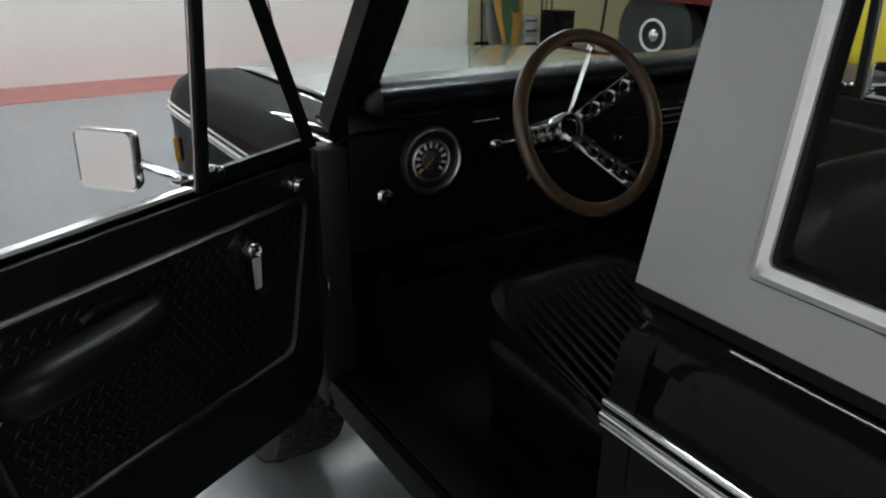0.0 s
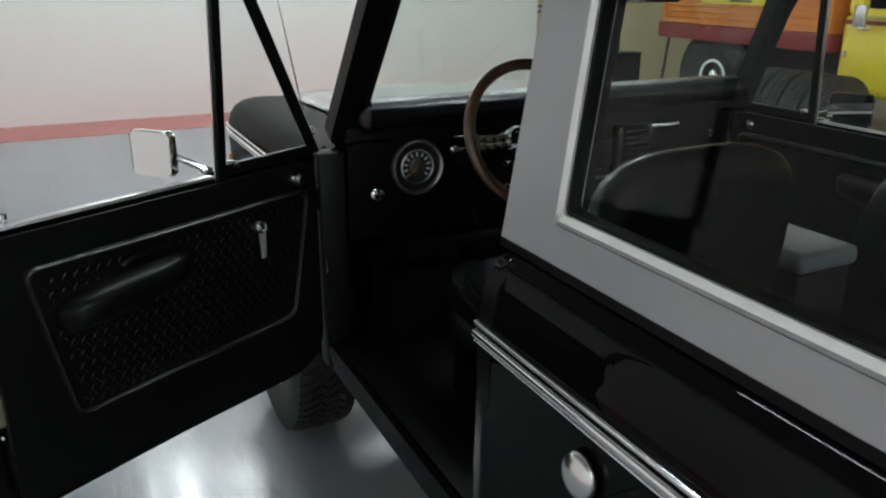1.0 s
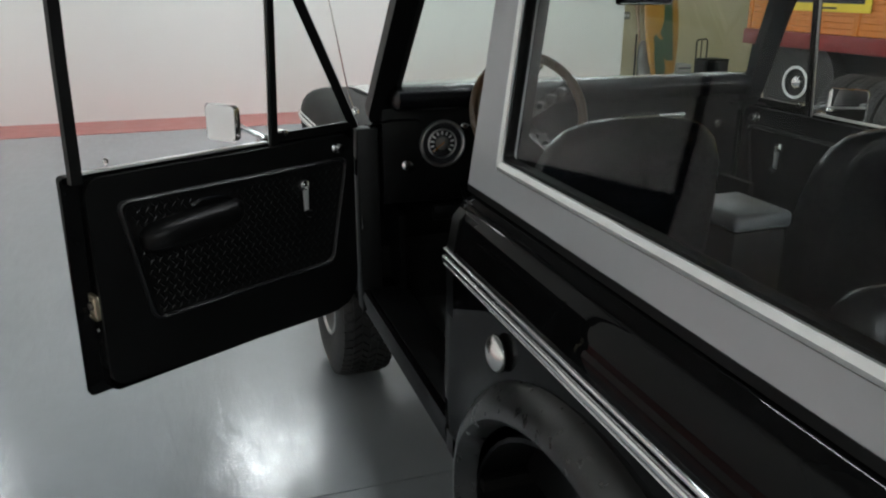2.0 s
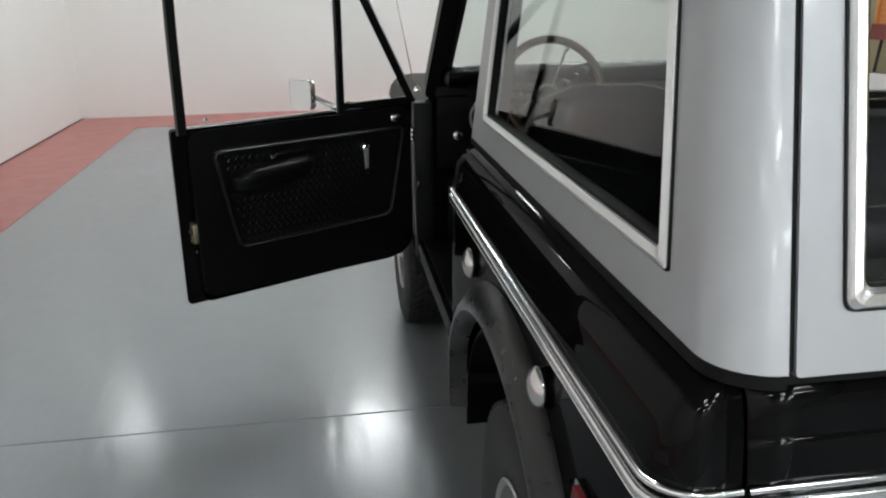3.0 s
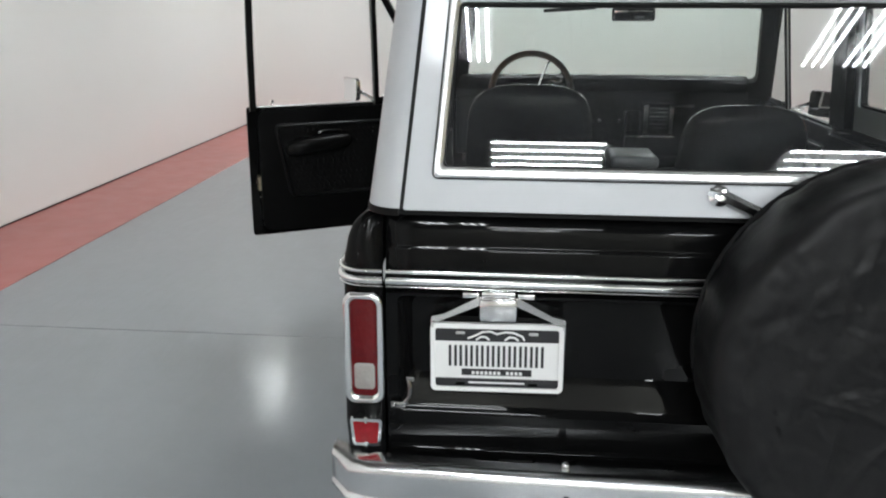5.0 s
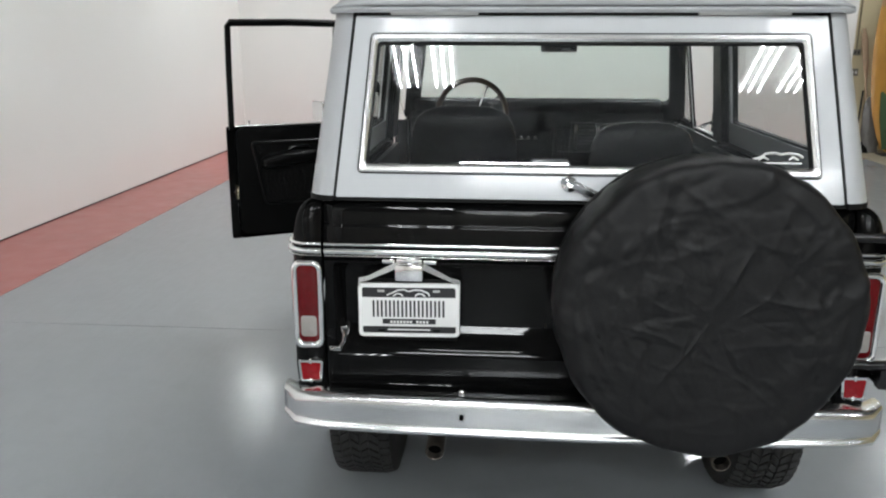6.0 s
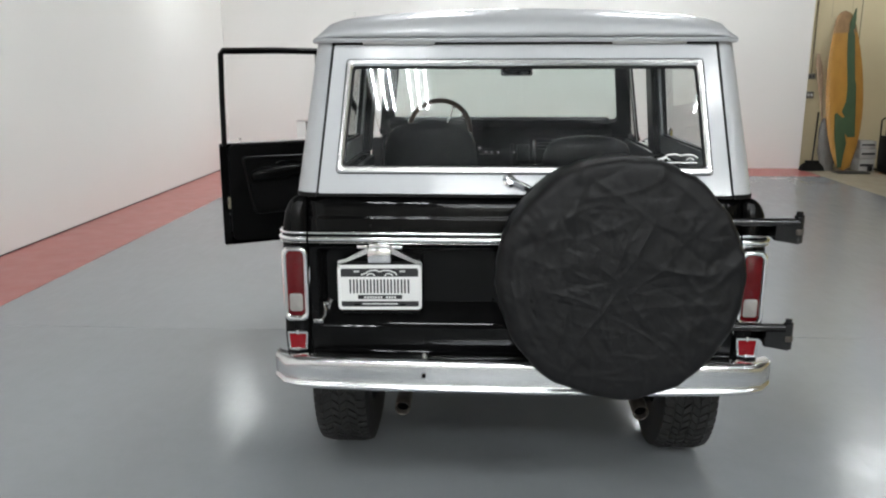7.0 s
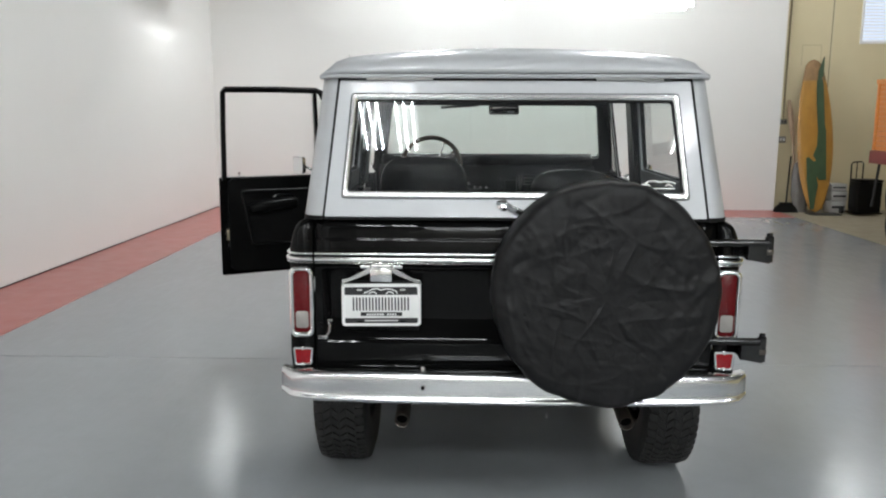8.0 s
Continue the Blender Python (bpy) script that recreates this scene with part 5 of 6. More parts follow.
    rings = [[turn @ Vector((x * k, y, z * k)) for x, z in ro] for y, k in ((-0.010, 0.95), (-0.012, 1.0), (0.0, 1.0), (0.012, 0.95), (0.022, 0.75), (0.026, 0.4))]
    loft(bm, rings)
    part("shell", bm, CHROME, head)
    gl = prism(B(), [(x * 0.93, z * 0.93) for x, z in ro], lambda p: turn @ Vector((p[0], -0.0128, p[1])), lambda p: turn @ Vector((p[0], -0.0105, p[1])))
    part("mirror_glass", gl, MIRROR, head, "silvered mirror glass")
    bm = tube(B(), [mc + Vector((0.02, 0.04, 0.0)), P(0.262, -0.13, 1.244), P(0.262, -0.076, 1.224)] if not opened else [mc + Vector((0.0, 0.02, 0.0)), mc.lerp(P(0.30, -0.080, 1.225), 0.5) + Vector((0, 0, 0.004)), P(0.30, -0.076, 1.224)], 0.009, 8)
    box(bm, -0.014, 0.014, -0.035, 0.035, -0.004, 0.006, 0.003, 2, m=Matrix.Translation(P(0.30, -0.070, 1.222)))
    part("mirror_arm", bm, CHROME, head)
    part("hinge", tube(B(), [P(0.0, -0.066, 0.72), P(0.0, -0.066, 0.79)], 0.010, 8), SATIN, d)
    part("hinge", tube(B(), [P(0.0, -0.066, 1.06), P(0.0, -0.066, 1.13)], 0.010, 8), SATIN, d)
    bm = B()
    sweep(bm, [P(0.02, -0.080, BELT), P(0.925, -0.080, BELT)], [(-0.005, -0.019), (0.008, -0.017), (0.010, 0.0), (0.008, 0.017), (-0.005, 0.019)] if s > 0 else [(0.005, -0.019), (-0.008, -0.017), (-0.010, 0.0), (-0.008, 0.017), (0.005, 0.019)])
    part("belt_trim", bm, CHROME, d, "chrome side trim")
    return d


door(1, Matrix.Translation((-0.862 - CX, 2.350, 0)) @ Matrix.Rotation(-radians(90 - 28.5), 4, "Z"), "wide-open black door with diamond-pattern card", True)
door(-1, Matrix.Translation((0.768, 2.487, 0)) @ Matrix.Diagonal((1, 1.09, 1, 1)), "closed black passenger door with window lowered", False)


# ---- wheels
def tyre_part(parent, R, wdt, rim_r, tread=True):
    """Lies about z; face towards +z."""
    h = wdt / 2
    prof = [(rim_r, -h * 0.72), (rim_r + 0.01, -h * 0.86), (lerp(rim_r, R, 0.35), -h * 1.0), (lerp(rim_r, R, 0.7), -h * 0.99), (R - 0.022, -h * 0.90), (R - 0.009, -h * 0.80), (R - 0.008, 0), (R - 0.009, h * 0.80), (R - 0.022, h * 0.90), (lerp(rim_r, R, 0.7), h * 0.99), (lerp(rim_r, R, 0.35), h * 1.0), (rim_r + 0.01, h * 0.86), (rim_r, h * 0.72)]
    t = part("tyre", lathe(B(), prof, 56), RUBBER, parent, "black all-terrain tyre")
    if not tread:
        return t
    bm = B()
    n = 58
    for i in range(n):
        for row, (z0, z1, off, skew) in enumerate(((-0.88, -0.60, 0.0, 0.2), (-0.55, -0.30, 0.5, 0.9), (-0.25, -0.03, 0.1, -0.9), (0.03, 0.25, 0.6, 0.9), (0.30, 0.55, 0.1, -0.9), (0.60, 0.88, 0.5, -0.2))):
            a0 = 2 * math.pi * (i + off) / n
            w = 2 * math.pi / n * 0.36
            vs = []
            for r in (R - 0.012, R):
                for zz, sk in ((z0, 0), (z1, skew * w * 1.6)):
                    for da in (-w, w):
                        rr = r - (0.010 if abs(zz) > 0.8 else 0.0)
                        vs.append(bm.verts.new((rr * math.cos(a0 + da + sk), rr * math.sin(a0 + da + sk), zz * h)))
            for f in ((4, 5, 7, 6), (0, 1, 5, 4), (2, 6, 7, 3), (0, 4, 6, 2), (1, 3, 7, 5)):
                bm.faces.new([vs[k] for k in f])
    part("tread", bm, RUBBER, t, angle=0)
    return t


def wheel(name, label, at):
    w = new(name)
    w.parent, w.matrix_basis = car, at
    w["label"] = label
    tyre_part(w, TYRE_R, 0.24, 0.195)
    rim = part("rim", lathe(B(), [(0.198, 0.10), (0.204, 0.108), (0.198, 0.112), (0.186, 0.104), (0.178, 0.06), (0.165, 0.045), (0.12, 0.055), (0.085, 0.07), (0.05, 0.075), (0.0, 0.075)], 40), STEEL, w, "dull silver wheel rim")
    part("hub_cap", lathe(B(), [(0.052, 0.07), (0.050, 0.10), (0.038, 0.115), (0.0, 0.118)], 24), CHROME, rim)
    for k in range(5):
        a = 2 * math.pi * k / 5
        part("wheel_nut", lathe(B(), [(0.011, 0.06), (0.011, 0.085), (0, 0.088)], 6, Matrix.Translation((0.085 * math.cos(a), 0.085 * math.sin(a), 0.0))), CHROME, rim)
    part("brake_drum", lathe(B(), [(0.0, -0.10), (0.15, -0.10), (0.15, 0.03), (0.0, 0.03)], 28), FRAME, w)
    return w


for s in (-1, 1):
    for y in (AXLE_R, AXLE_F):
        wheel("wheel", "all-terrain tyre on a silver rim", toward((s * (TRACK + (0.026 if y > 2 else 0)), y, TYRE_R), (s, 0, 0)))

# ---- spare wheel under its soft cover, and the swing-out carrier
SP = Vector((0.298, -0.165, 1.004))
spare = new("spare_wheel")
spare.parent, spare.matrix_basis = car, toward(SP, (0.02, -1, 0.03))
spare["label"] = "spare wheel in a creased black cover"


def fold(x, y, turn, stretch, freq, seed, sharp):
    """One family of long folds: thin ridges that run along the direction turn."""
    a = radians(turn)
    u, v = x * math.cos(a) + y * math.sin(a), -x * math.sin(a) + y * math.cos(a)
    v += 0.035 * noise.noise((x * 5, y * 5, seed + 0.5))
    return (1 - abs(noise.noise((u * freq / stretch, v * freq, seed)))) ** sharp


def crumple(x, y):
    """Height of the folds in the slack cloth."""
    r = math.hypot(x, y)
    h = 0.005 * noise.noise((x * 5, y * 5, 3.3))
    for k, (turn, amp, freq, sharp) in enumerate(((62, 0.0095, 5.5, 16), (112, 0.008, 6.0, 16), (18, 0.008, 6.5, 17), (80, 0.007, 10.0, 13), (150, 0.006, 9.0, 13), (35, 0.0055, 15.0, 10), (4, 0.0060, 12.0, 10), (70, 0.0042, 20.0, 8), (125, 0.0042, 19.0, 8), (168, 0.0040, 21.0, 8))):
        where = min(1.0, max(0.0, 0.35 + 1.8 * noise.noise((x * 4 + 7 * k, y * 4, 9.1))))
        h += 0.70 * amp * where * (fold(x, y, turn, 3.4, freq, 1.7 + 3.3 * k, sharp) - 0.6 * fold(x, y, turn + 8, 3.0, freq, 2.9 + 3.3 * k, sharp))
    return h * min(1.0, 0.55 + r * 1.3) - 0.010


bm = B()
N = 300
prof = [(0.30, -0.125), (0.375, -0.122), (0.392, -0.10), (0.400, -0.06), (0.403, 0.0), (0.404, 0.05), (0.403, 0.08), (0.400, 0.098), (0.394, 0.110), (0.385, 0.117), (0.374, 0.120)]
prof += [(0.36 - 0.0059 * k, 0.122 + 0.006 * min(1, k / 16)) for k in range(60)]
rings = []
for r, h in prof:
    ring = []
    for i in range(N):
        a = 2 * math.pi * i / N
        wob = 0.008 * noise.noise((3 * math.cos(a), 3 * math.sin(a), h * 4)) + 0.005 * noise.noise((7 * math.cos(a), 7 * math.sin(a), 5 + h * 6)) + (0.002 * math.sin(a * 34) if h < 0.06 else 0)
        rr = 0.965 * (r + (wob if r > 0.3 else 0))
        x, y = rr * math.cos(a), rr * math.sin(a)
        ring.append((x, y, h + crumple(x, y) * min(1.0, max(0.0, (h - 0.03) / 0.06))))
    rings.append(ring)
loft(bm, rings)
COVER = material("black_cover_cloth", (0.0068, 0.0068, 0.0073), 0.46, vary=0.25, scale=9, bump=0.25, bump_scale=45, rough_vary=0.12, spec=0.24)
part("cover", bm, COVER, spare, "creased black cloth tyre cover", angle=80)
part("cover_hem", tube(B(), [(0.372 * math.cos(2 * math.pi * i / 60), 0.372 * math.sin(2 * math.pi * i / 60), -0.118) for i in range(60)], 0.009, 6, True), COVER, spare)
tyre_part(spare, 0.358, 0.20, 0.2, False)
car_m = new("tyre_carrier")
car_m.parent = car
car_m["label"] = "black tubular swing-out tyre carrier"
part("upper_arm", tube(B(), [(0.30, -0.03, 1.158), (0.915, -0.035, 1.158)], 0.014, 10), BEADGLOSS, car_m)
part("lower_arm", tube(B(), [(0.30, -0.03, 0.790), (0.915, -0.03, 0.790)], 0.014, 10), BEADGLOSS, car_m)
part("mount", lathe(B(), [(0, -0.01), (0.10, -0.01), (0.10, 0.02), (0, 0.02)], 20, toward((0.298, -0.035, 1.0), (0, -1, 0))), BEADGLOSS, car_m)
part("upright", box(B(), 0.27, 0.325, -0.035, -0.01, 0.76, 1.18, 0.004), BEADGLOSS, car_m)
for z0, z1 in ((1.085, 1.148), (0.712, 0.780)):
    bm = B()
    prism(bm, [(0.848, z0 + 0.012), (0.916, z0), (0.916, z1), (0.838, z1), (0.838, z0 + 0.012)], lambda p: Vector((p[0], -0.045, p[1])), lambda p: Vector((p[0], -0.016, p[1])))
    box(bm, 0.847, 0.853, -0.04, 0.10, z0 + 0.01, z1)
    part("hinge_bracket", bm, BEADGLOSS, car_m, "black hinge bracket")
    part("hinge_pin", lathe(B(), [(0.016, 0), (0.016, 0.09), (0.011, 0.094), (0.011, 0.104), (0, 0.106)], 14, Matrix.Translation((0.915, -0.032, z0 + 0.005))), BEADGLOSS, car_m)
    part("hinge_collar", lathe(B(), [(0.0165, 0), (0.0175, 0.002), (0.0175, 0.018), (0.0165, 0.02)], 14, Matrix.Translation((0.915, -0.032, z0 + 0.032))), PIPE, car_m, "rusty collar")

# ---- underbody
bm = B()
for s in (-1, 1):
    box(bm, s * 0.40 - 0.035, s * 0.40 + 0.035, 0.05, 3.7, 0.50, 0.60)
box(bm, -0.40, 0.40, 0.10, 0.17, 0.50, 0.58)
box(bm, -0.40, 0.40, 1.6, 1.68, 0.48, 0.56)
part("chassis_frame", bm, FRAME, car)
for y in (AXLE_R, AXLE_F):
    bm = tube(B(), [(-0.62, y, TYRE_R), (0.62, y, TYRE_R)], 0.04, 12)
    lathe(bm, [(0, -0.12), (0.09, -0.09), (0.13, 0), (0.09, 0.09), (0, 0.12)], 18, toward((0.05, y, TYRE_R), (0, 1, 0)))
    part("axle", bm, FRAME, car)
for s in (-1, 1):
    bm = B()
    for k in range(4):
        half = 0.58 - 0.12 * k
        path = [(s * 0.50, AXLE_R + half * i / 6, 0.475 - 0.011 * k + 0.05 * (half * i / 6 / 0.58) ** 2) for i in range(-6, 7)]
        sweep(bm, path, [(-0.032, -0.005), (0.032, -0.005), (0.032, 0.005), (-0.032, 0.005)])
    part("leaf_spring", bm, FRAME, car)
    part("shock_absorber", tube(B(), [(s * 0.44, AXLE_R - 0.02, 0.36), (s * 0.36, AXLE_R + 0.22, 0.62)], 0.028, 10), FRAME, car)
part("transfer_case", box(B(), -0.24, 0.30, 1.55, 2.35, 0.36, 0.58, 0.05, 3), FRAME, car)
part("muffler", box(B(), 0.30, 0.52, 1.05, 1.60, 0.37, 0.53, 0.06, 4), PIPE, car)
part("sump", box(B(), -0.22, 0.22, 2.6, 3.3, 0.42, 0.72, 0.05, 3), FRAME, car)
for x in (-0.415, 0.435):
    bm = tube(B(), [(x - 0.02, 1.5, 0.46), (x, 0.6, 0.48), (x, 0.18, 0.484), (x, 0.06, 0.470)], 0.026, 14)
    pipe = part("exhaust_pipe", bm, PIPE, car, "sooty exhaust tailpipe")
    end = toward((x, 0.062, 0.470), (0, -0.995, -0.09))
    part("pipe_tip", lathe(B(), [(0.0262, -0.002), (0.028, 0.004), (0.028, 0.088), (0.0265, 0.090), (0.0242, 0.088), (0.0235, 0.010), (0.0, 0.010)], 20, end), PIPE, pipe)
    part("pipe_mouth", lathe(B(), [(0.0236, 0.060), (0.0, 0.060)], 16, end), SOOT_HOLLOW, pipe, "sooty black mouth")
# unseen tank-like block, added to darken the floor below the car
bm = B()
box(bm, -0.35, 0.35, 0.25, 0.62, 0.46, 0.60, 0.02)
part("tank_light_block", bm, FRAME, car)

# ---------------------------------------------------------------- side bay
TX = 5.496
ORANGE = material("orange_varnished_boards", (0.50, 0.135, 0.010), 0.32, coat=0.4, scale=3, color2=(0.60, 0.20, 0.016), stretch=(1, 0.4, 6), bump=0.1, bump_scale=60)
TRUCKRED = material("dark_red_paint", (0.17, 0.013, 0.010), 0.35, vary=0.15, scale=5)
YELLOW = material("yellow_paint", (0.72, 0.60, 0.035), 0.3, coat=0.5, vary=0.06, scale=3)
OLIVE = material("yellow_sign_paint", (0.75, 0.58, 0.04), 0.4, vary=0.05, scale=4)
truck = thing("flatbed_truck", (0, 0, 0), "vintage yellow truck with an orange boarded body", "truck", at=Matrix.Translation((TX, 4.917, 0)) @ Matrix.Diagonal((1.065, 1.065, 1, 1)))
bed = part("cargo_body", box(B(), 0.02, 1.95, 0.92, 3.25, 1.13, 2.06), ORANGE, truck, "orange varnished boarded cargo body")
b0 = None
for i in range(14):
    at = Matrix.Translation((0, 0, 1.133 + i * 0.0665))
    if b0 is None:
        b0 = part("board", box(B(), 0.0, 0.022, 0.92, 3.25, 0.0, 0.063, 0.004, 1), ORANGE, bed, at=at)
        e0 = part("board", box(B(), 0.02, 1.95, 3.248, 3.27, 0.0, 0.063, 0.004, 1), ORANGE, bed, at=at)
    else:
        for src in (b0, e0):
            o2 = new("board", src.data)
            o2.parent, o2.matrix_basis = bed, at
for y in (0.95, 1.62, 3.21):
    part("stake", box(B(), -0.012, 0.004, y - 0.03, y + 0.03, 1.13, 2.08, 0.004), ORANGE, bed)
part("top_rail", box(B(), -0.015, 0.03, 0.92, 3.27, 2.04, 2.10, 0.006), ORANGE, bed)
part("skirt", box(B(), -0.02, 1.97, 0.90, 3.28, 0.95, 1.128, 0.01), TRUCKRED, truck, "dark red body skirt")
sign = part("sign_board", box(B(), -0.024, -0.013, 1.46, 2.62, 1.37, 1.75, 0.003), OLIVE, bed, "yellow sign with plain dark bars")
part("sign_bar", box(B(), -0.028, -0.0245, 1.54, 2.54, 1.46, 1.70, 0.002), INK, sign)
for k in range(8):
    part("sign_bar", box(B(), -0.032, -0.0285, 1.60 + k * 0.112, 1.675 + k * 0.112, 1.51, 1.66, 0.002), WHITE, sign)
part("sign_bar", box(B(), -0.028, -0.0245, 1.89, 2.19, 1.40, 1.42, 0.002), INK, sign)
for k in range(9):
    part("louvre", box(B(), -0.010, 0.004, 1.0, 1.40, 1.28 + k * 0.05, 1.30 + k * 0.05, 0.003), ORANGE, bed)
part("chassis", box(B(), 0.35, 1.5, -2.0, 2.8, 0.55, 0.92), FRAME, truck)
for x in (0.09, 1.86):
    part("rear_prop", tube(B(), [(x, 3.20, 0.96), (x - 0.03, 3.24, 0.34)], 0.018, 8), FRAME, truck)
cab = part("cab", box(B(), 0.06, 1.85, -0.95, 0.86, 0.55, 1.32, 0.06, 3), YELLOW, truck, "yellow cab")
bm = B()
ring_prism(bm, rpoly([(-0.5, 1.31), (0.84, 1.31), (0.80, 2.05), (-0.3, 2.05)], 0.08), rpoly([(-0.38, 1.38), (0.70, 1.38), (0.67, 1.93), (-0.22, 1.93)], 0.06), lambda p: Vector((0.10, p[0], p[1])), lambda p: Vector((1.80, p[0], p[1])))
part("cab_top", bm, YELLOW, cab)
# solid black block paints the shade behind the cab windows
part("cab_shade_block", box(B(), 0.16, 1.74, -0.3, 0.68, 1.34, 1.95), SOOT_HOLLOW, cab, "black block standing in for the shade inside the cab")
part("door_panel", box(B(), 0.044, 0.07, -0.35, 0.72, 0.62, 1.31, 0.012, 2), YELLOW, cab)
part("red_band", box(B(), 0.038, 0.06, -0.9, 0.82, 1.235, 1.275, 0.004), TRUCKRED, cab)
part("door_handle", box(B(), 0.018, 0.05, 0.54, 0.66, 1.19, 1.215, 0.008), CHROME, cab)
part("door_hinge", lathe(B(), [(0.016, 0), (0.016, 0.06), (0, 0.065)], 10, Matrix.Translation((0.045, 0.78, 0.92))), STEEL, cab)
part("cab_mirror", box(B(), -0.09, -0.07, 0.52, 0.64, 1.22, 1.42, 0.02, 2), STEEL, cab, "grey door mirror")
part("mirror_arm", tube(B(), [(0.06, 0.35, 1.30), (-0.07, 0.58, 1.30)], 0.008, 6), STEEL, cab)
part("engine_hood", box(B(), 0.40, 1.50, -2.4, -0.92, 0.66, 1.34, 0.12, 4), YELLOW, truck)
part("front_wing", box(B(), 0.08, 0.45, -2.2, -1.0, 0.55, 0.95, 0.12, 4), YELLOW, truck)
part("front_wing", box(B(), 1.45, 1.82, -2.2, -1.0, 0.55, 0.95, 0.12, 4), YELLOW, truck)


def truck_wheel(x, y, s):
    w = new("truck_wheel")
    w.parent, w.matrix_basis = truck, toward((x, y, 0.55), (s, 0, 0))
    tyre_part(w, 0.55, 0.2, 0.17, False)
    part("whitewall", lathe(B(), [(0.160, 0.094), (0.163, 0.104), (0.188, 0.104), (0.192, 0.094)], 36), WHITE, w, "white painted sidewall ring")
    part("wheel_disc", lathe(B(), [(0.165, 0.09), (0.15, 0.06), (0.10, 0.05), (0, 0.05)], 30), FRAME, w)
    part("hub_cap", lathe(B(), [(0.075, 0.05), (0.07, 0.085), (0.045, 0.105), (0, 0.11)], 24), CHROME, w, "domed chrome hub cap")


for s, x in ((-1, 0.16), (1, 1.80)):
    truck_wheel(x, 2.42, s)
    truck_wheel(x, -1.6, s)

OLDRIM = material("dull_wheel_steel", (0.22, 0.21, 0.19), 0.5, metal=0.7, vary=0.3, scale=14, bump=0.1)
for k, y in enumerate((5.28, 5.52, 5.76, 6.00)):
    t = thing("loose_tyre", (4.66, y, 0.41), "used black tyre standing on its tread", "tyre", "tyres beside the truck", at=toward((4.95, y, 0.41), (0.06, -1, 0)))
    tyre_part(t, 0.41, 0.225, 0.20, True)
    if k == 0:
        part("rim", lathe(B(), [(0.2, 0.085), (0.205, 0.095), (0.19, 0.09), (0.17, 0.04), (0.10, 0.06), (0.05, 0.075), (0, 0.078)], 32), OLDRIM, t, "dull steel rim")

# surfboard
BOARD = material("ochre_surfboard", (0.27, 0.125, 0.022), 0.38, coat=0.2, scale=4, color2=(0.50, 0.26, 0.045), stretch=(2.2, 2.2, 1), detail=12)
NOSE = material("stained_brown_nose", (0.15, 0.085, 0.04), 0.5, scale=9, color2=(0.36, 0.21, 0.09), stretch=(2, 2, 1), detail=10)
GREEN = material("dark_green_paint", (0.030, 0.062, 0.032), 0.4, scale=7, color2=(0.058, 0.105, 0.05), stretch=(2, 2, 1), detail=10)
sb = thing("surfboard", (0, 0, 0), "tall worn ochre surfboard with a jagged green stripe, leaning upright", "surfboard", at=pose(5.63, 10.28, 0.02, -6.5, -2.0, 0))


def board_rings(t0, t1, n, grow=0.0):
    rings = []
    for i in range(n + 1):
        t = lerp(t0, t1, i / n)
        w = 0.292 * (1 - 0.70 * ((0.45 - t) / 0.45) ** 2.2) if t < 0.45 else 0.292 * (1 - 0.62 * ((t - 0.45) / 0.55) ** 2)
        end = max(0.0, (t - 0.945) / 0.055, (0.02 - t) / 0.02)
        w = max(0.012, w * math.sqrt(max(0.0, 1 - end * end))) + grow
        rings.append([(w * math.cos(radians(a)), (0.032 + grow) * (1 - 0.6 * end ** 3) * math.sin(radians(a)) * (1 if a < 180 else 0.8) + 0.05 * t ** 3, 0.002 + 2.516 * t) for a in range(0, 360, 20)])
    return rings


part("board", loft(B(), board_rings(0, 1, 44)), BOARD, sb, angle=70)
part("nose_patch", loft(B(), board_rings(0.862, 0.999, 14, 0.0015)), NOSE, sb, "brown stained nose", angle=70)


def bolt(pts):
    """Jagged painted stripe that follows the bow of the board."""
    bow = lambda z: -0.0325 + 0.05 * (z / 2.52) ** 3
    bm = prism(B(), pts, lambda p: Vector((p[0], bow(p[1]) - 0.004, p[1])), lambda p: Vector((p[0], bow(p[1]) + 0.012, p[1])))
    part("stripe", bm, GREEN, sb, "faded green painted stripe")


bolt([(0.03, 2.16), (0.10, 2.24), (0.135, 2.12), (0.140, 1.75), (0.145, 1.44), (0.165, 1.34), (0.165, 1.0), (0.16, 0.53), (0.05, 0.53), (0.0, 0.60), (0.03, 0.44),
      (-0.01, 0.25), (-0.04, 0.05), (-0.10, 0.05), (-0.15, 0.5), (-0.155, 0.90), (-0.125, 0.92), (-0.04, 0.84), (0.0, 0.85), (-0.05, 0.94), (0.015, 1.09), (0.035, 1.34), (0.02, 1.75), (0.025, 2.0)])
part("fin", prism(B(), [(0.04, 2.18), (0.05, 2.32), (0.135, 2.54), (0.13, 2.40), (0.115, 2.22)], lambda p: Vector((p[0], -0.05, p[1])), lambda p: Vector((p[0], -0.01, p[1]))), GREEN, sb)
mat_thing = thing("rubber_mat", (5.68, 10.1, 0), "flat black rubber mat under the surfboard", "mat")
part("pad", box(B(), -0.24, 0.26, -0.10, 0.16, 0.0, 0.018, 0.006), RUBBER, mat_thing)

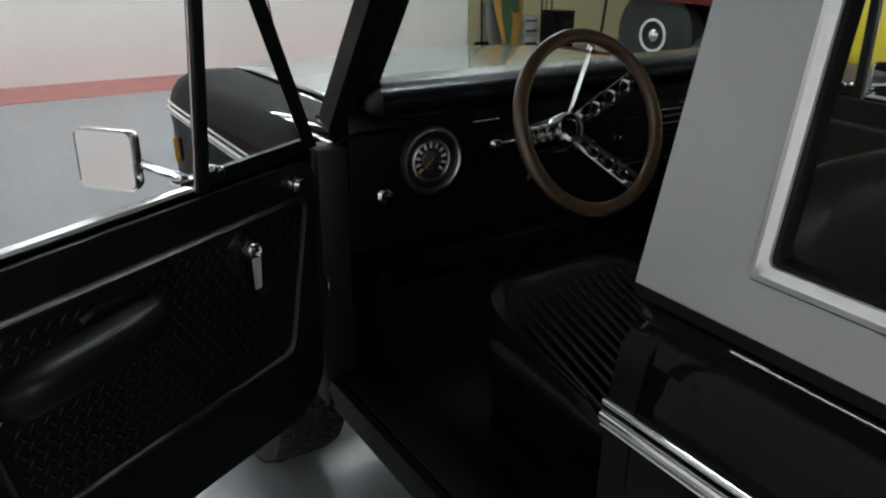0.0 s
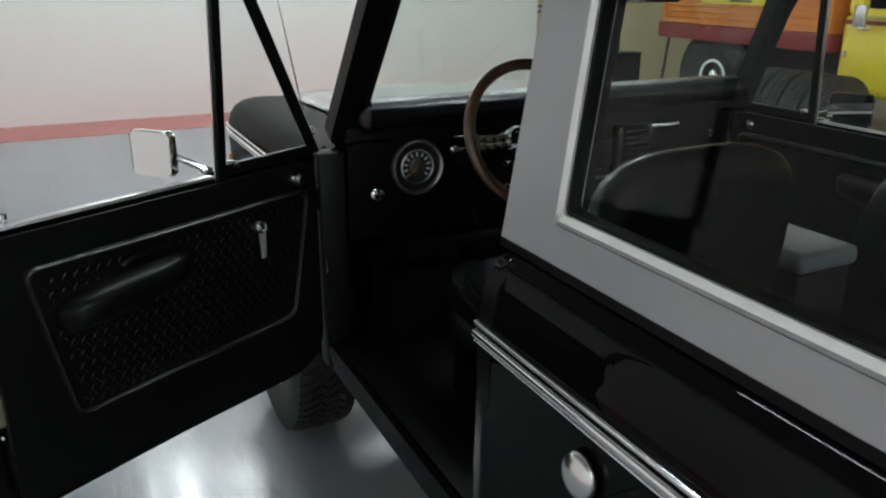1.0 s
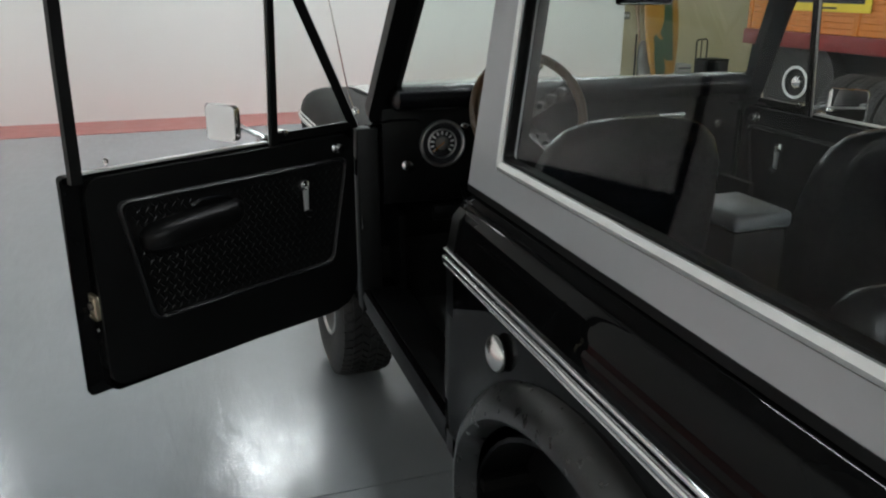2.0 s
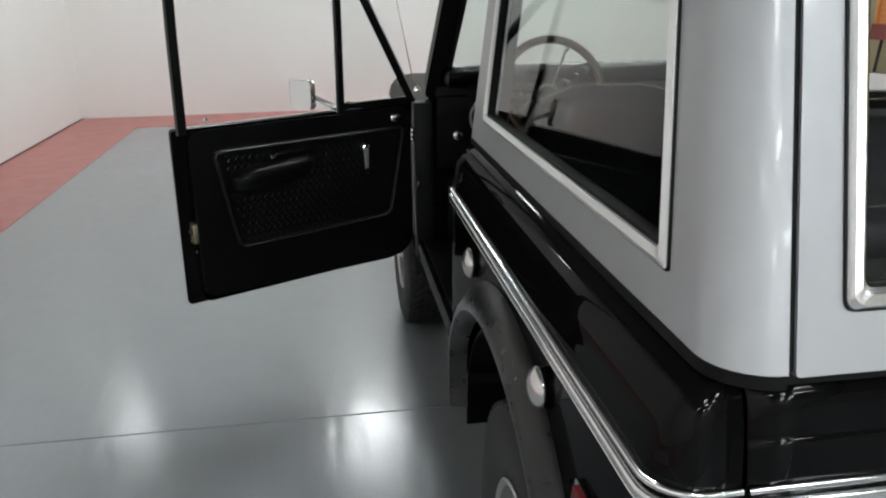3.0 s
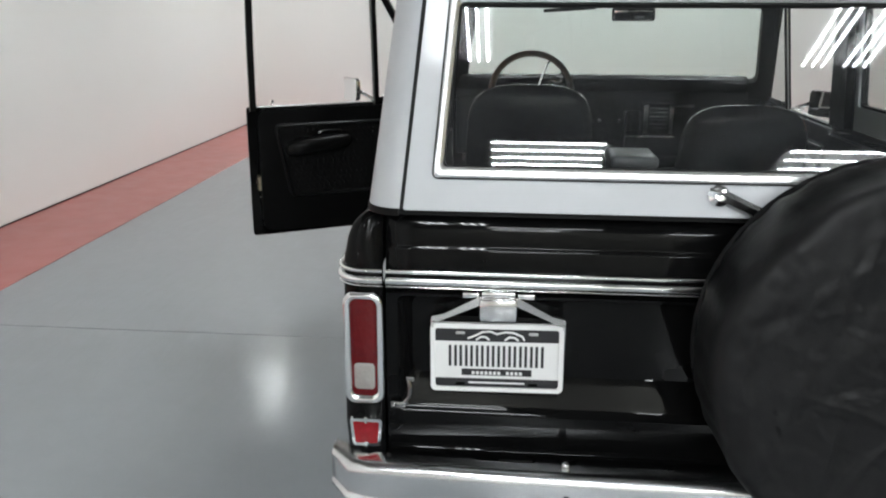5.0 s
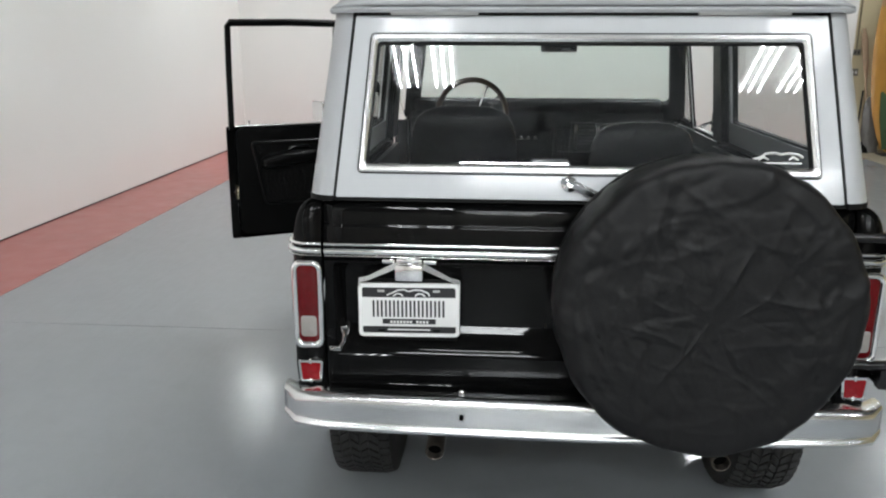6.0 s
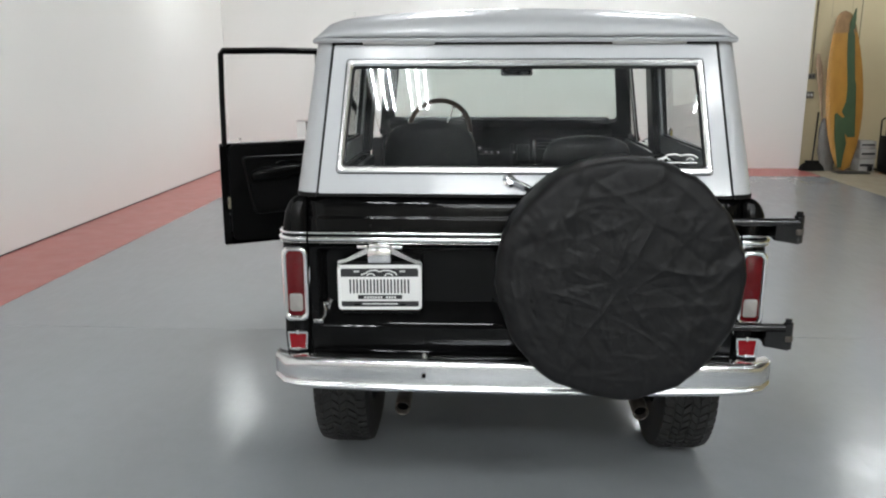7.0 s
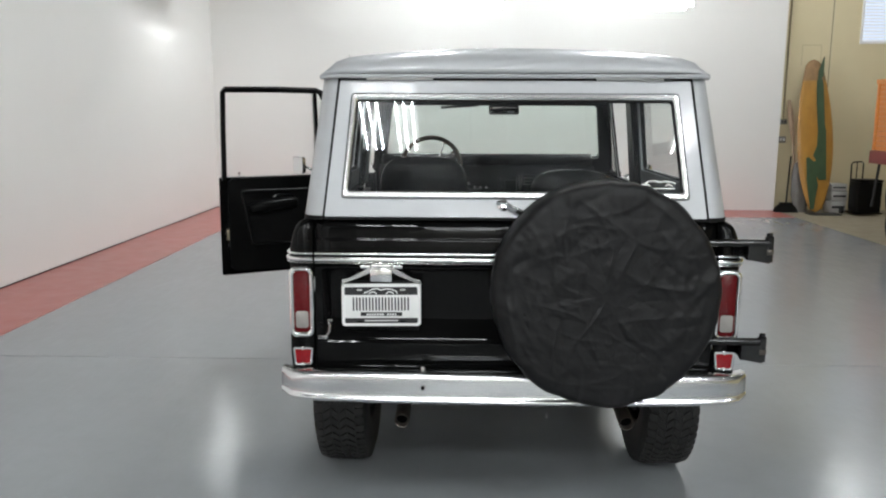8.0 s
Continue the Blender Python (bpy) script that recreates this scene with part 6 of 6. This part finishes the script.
# broom, pole and bag in the corner
brm = thing("push_broom", (5.19, 10.42, 0), "black push broom leaning on the wall", "broom")
part("bristles", loft(B(), [[(-w, -d, z), (w, -d, z), (w, d, z), (-w, d, z)] for w, d, z in ((0.185, 0.07, 0.0), (0.165, 0.055, 0.07), (0.12, 0.035, 0.125))]), CARPET, brm, "coarse black bristles")
part("head", box(B(), -0.11, 0.11, -0.032, 0.032, 0.122, 0.165, 0.012, 2), SATIN, brm)
part("handle", tube(B(), [(0, 0, 0.15), (0.09, 0.16, 0.93)], 0.014, 8), SATIN, brm)
POLEWOOD = material("weathered_ash_wood", (0.30, 0.20, 0.125), 0.6, scale=8, color2=(0.42, 0.30, 0.20), stretch=(6, 6, 1))
BAG = material("smoky_plastic_sheet", (0.085, 0.078, 0.070), 0.4, scale=6, color2=(0.19, 0.18, 0.165), stretch=(2, 2, 1), detail=9)
oar = thing("wooden_paddle", (5.33, 10.5, 0), "slim weathered wooden pole leaning on the wall", "paddle")
part("pole", tube(B(), [(0.09, 0.0, 0.0), (-0.02, 0.12, 1.15)], 0.017, 8), POLEWOOD, oar)
part("blade", loft(B(), [[(x + dx, y + dy, z) for dx, dy in ((-w, 0.0), (0, -0.012), (w, 0.0), (0, 0.012))] for x, y, z, w in ((-0.015, 0.115, 1.10, 0.02), (-0.04, 0.14, 1.35, 0.045), (-0.075, 0.19, 1.68, 0.05), (-0.10, 0.21, 1.86, 0.025))]), POLEWOOD, oar)
bag = thing("plastic_bag", (5.44, 10.46, 0), "grey crumpled plastic bag standing in the corner", "bag")
rng_bag = random.Random(11)
rings = []
for k in range(13):
    z = 0.07 * k
    w = curve(z, [(0, 0.12), (0.3, 0.135), (0.6, 0.125), (0.75, 0.10), (0.84, 0.05)])
    rings.append([((w + rng_bag.uniform(-0.014, 0.014)) * math.cos(radians(a)) - 0.03 * z, 0.5 * (w + rng_bag.uniform(-0.02, 0.02)) * math.sin(radians(a)) + 0.12 * z, z) for a in range(0, 360, 18)])
part("sack", loft(B(), rings), BAG, bag, angle=25)
SOCKET = material("dull_socket_metal", (0.20, 0.19, 0.165), 0.5, metal=0.3, vary=0.2, scale=30)
for z, h in ((1.20, 0.11), (1.50, 0.09)):
    ob = thing("wall_socket", (5.17, NORTH + 0.12, z), "small metal wall socket box on the wall", "socket", "sockets")
    part("socket_box", box(B(), -0.06, 0.06, -0.04, 0.0, -h / 2, h / 2, 0.006), SOCKET, ob)
    for dx in (-0.025, 0.025):
        part("outlet", box(B(), dx - 0.014, dx + 0.014, -0.043, -0.038, -0.02, 0.02, 0.002), INK if z > 1.4 else WHITE, ob)
ob = thing("conduit", (5.17, NORTH + 0.108, 0), "thin dark wall conduit running up to the ceiling", "conduit")
part("pipe", tube(B(), [(0, 0, 1.55), (0, 0, TOP - 0.01)], 0.010, 8), JOINT, ob)
part("coupling", tube(B(), [(0, 0, 2.60), (0, 0, 2.66)], 0.014, 8), JOINT, ob)
crt = thing("hand_truck", (6.16, 10.15, 0), "folding black hand truck loaded with a dark case", "hand truck")
part("case", box(B(), -0.02, 0.36, -0.20, 0.10, 0.06, 0.55, 0.012, 2), SATIN, crt, "dark equipment case")
part("case_lid", box(B(), -0.026, 0.366, -0.206, 0.106, 0.552, 0.585, 0.008, 2), SATIN, crt)
part("upright", tube(B(), [(0.0, 0.12, 0.1), (0.0, 0.14, 0.82), (0.03, 0.14, 0.85), (0.16, 0.14, 0.86), (0.19, 0.14, 0.83), (0.19, 0.12, 0.1)], 0.012, 8), SATIN, crt)
part("grip", tube(B(), [(0.09, 0.14, 0.58), (0.09, 0.14, 0.84)], 0.009, 8), SATIN, crt)
part("toe_plate", box(B(), -0.05, 0.38, -0.22, 0.14, 0.035, 0.055, 0.004), SATIN, crt)
for x in (-0.10, 0.22):
    part("castor", lathe(B(), [(0, -0.02), (0.06, -0.02), (0.06, 0.02), (0, 0.02)], 18, toward((x, 0.16, 0.06), (1, 0, 0))), RUBBER, crt)
CARD = material("grey_white_cardboard", (0.40, 0.39, 0.37), 0.7, vary=0.12, scale=6)
for k, (dx, h) in enumerate(((0.0, 0.20), (0.008, 0.16), (-0.006, 0.12))):
    ob = thing("white_box", (6.02 + dx, 10.48, 0.003 + (0.0, 0.203, 0.366)[k]), "white cardboard box with dark bands in a low stack", "box", "stacked boxes")
    part("carton", box(B(), -0.12, 0.13, -0.14, 0.14, 0.0, h - 0.004, 0.004), CARD, ob)
    part("printed_band", box(B(), -0.10, 0.11, -0.1425, -0.138, h * 0.38, h * 0.58, 0.001), INK, ob)
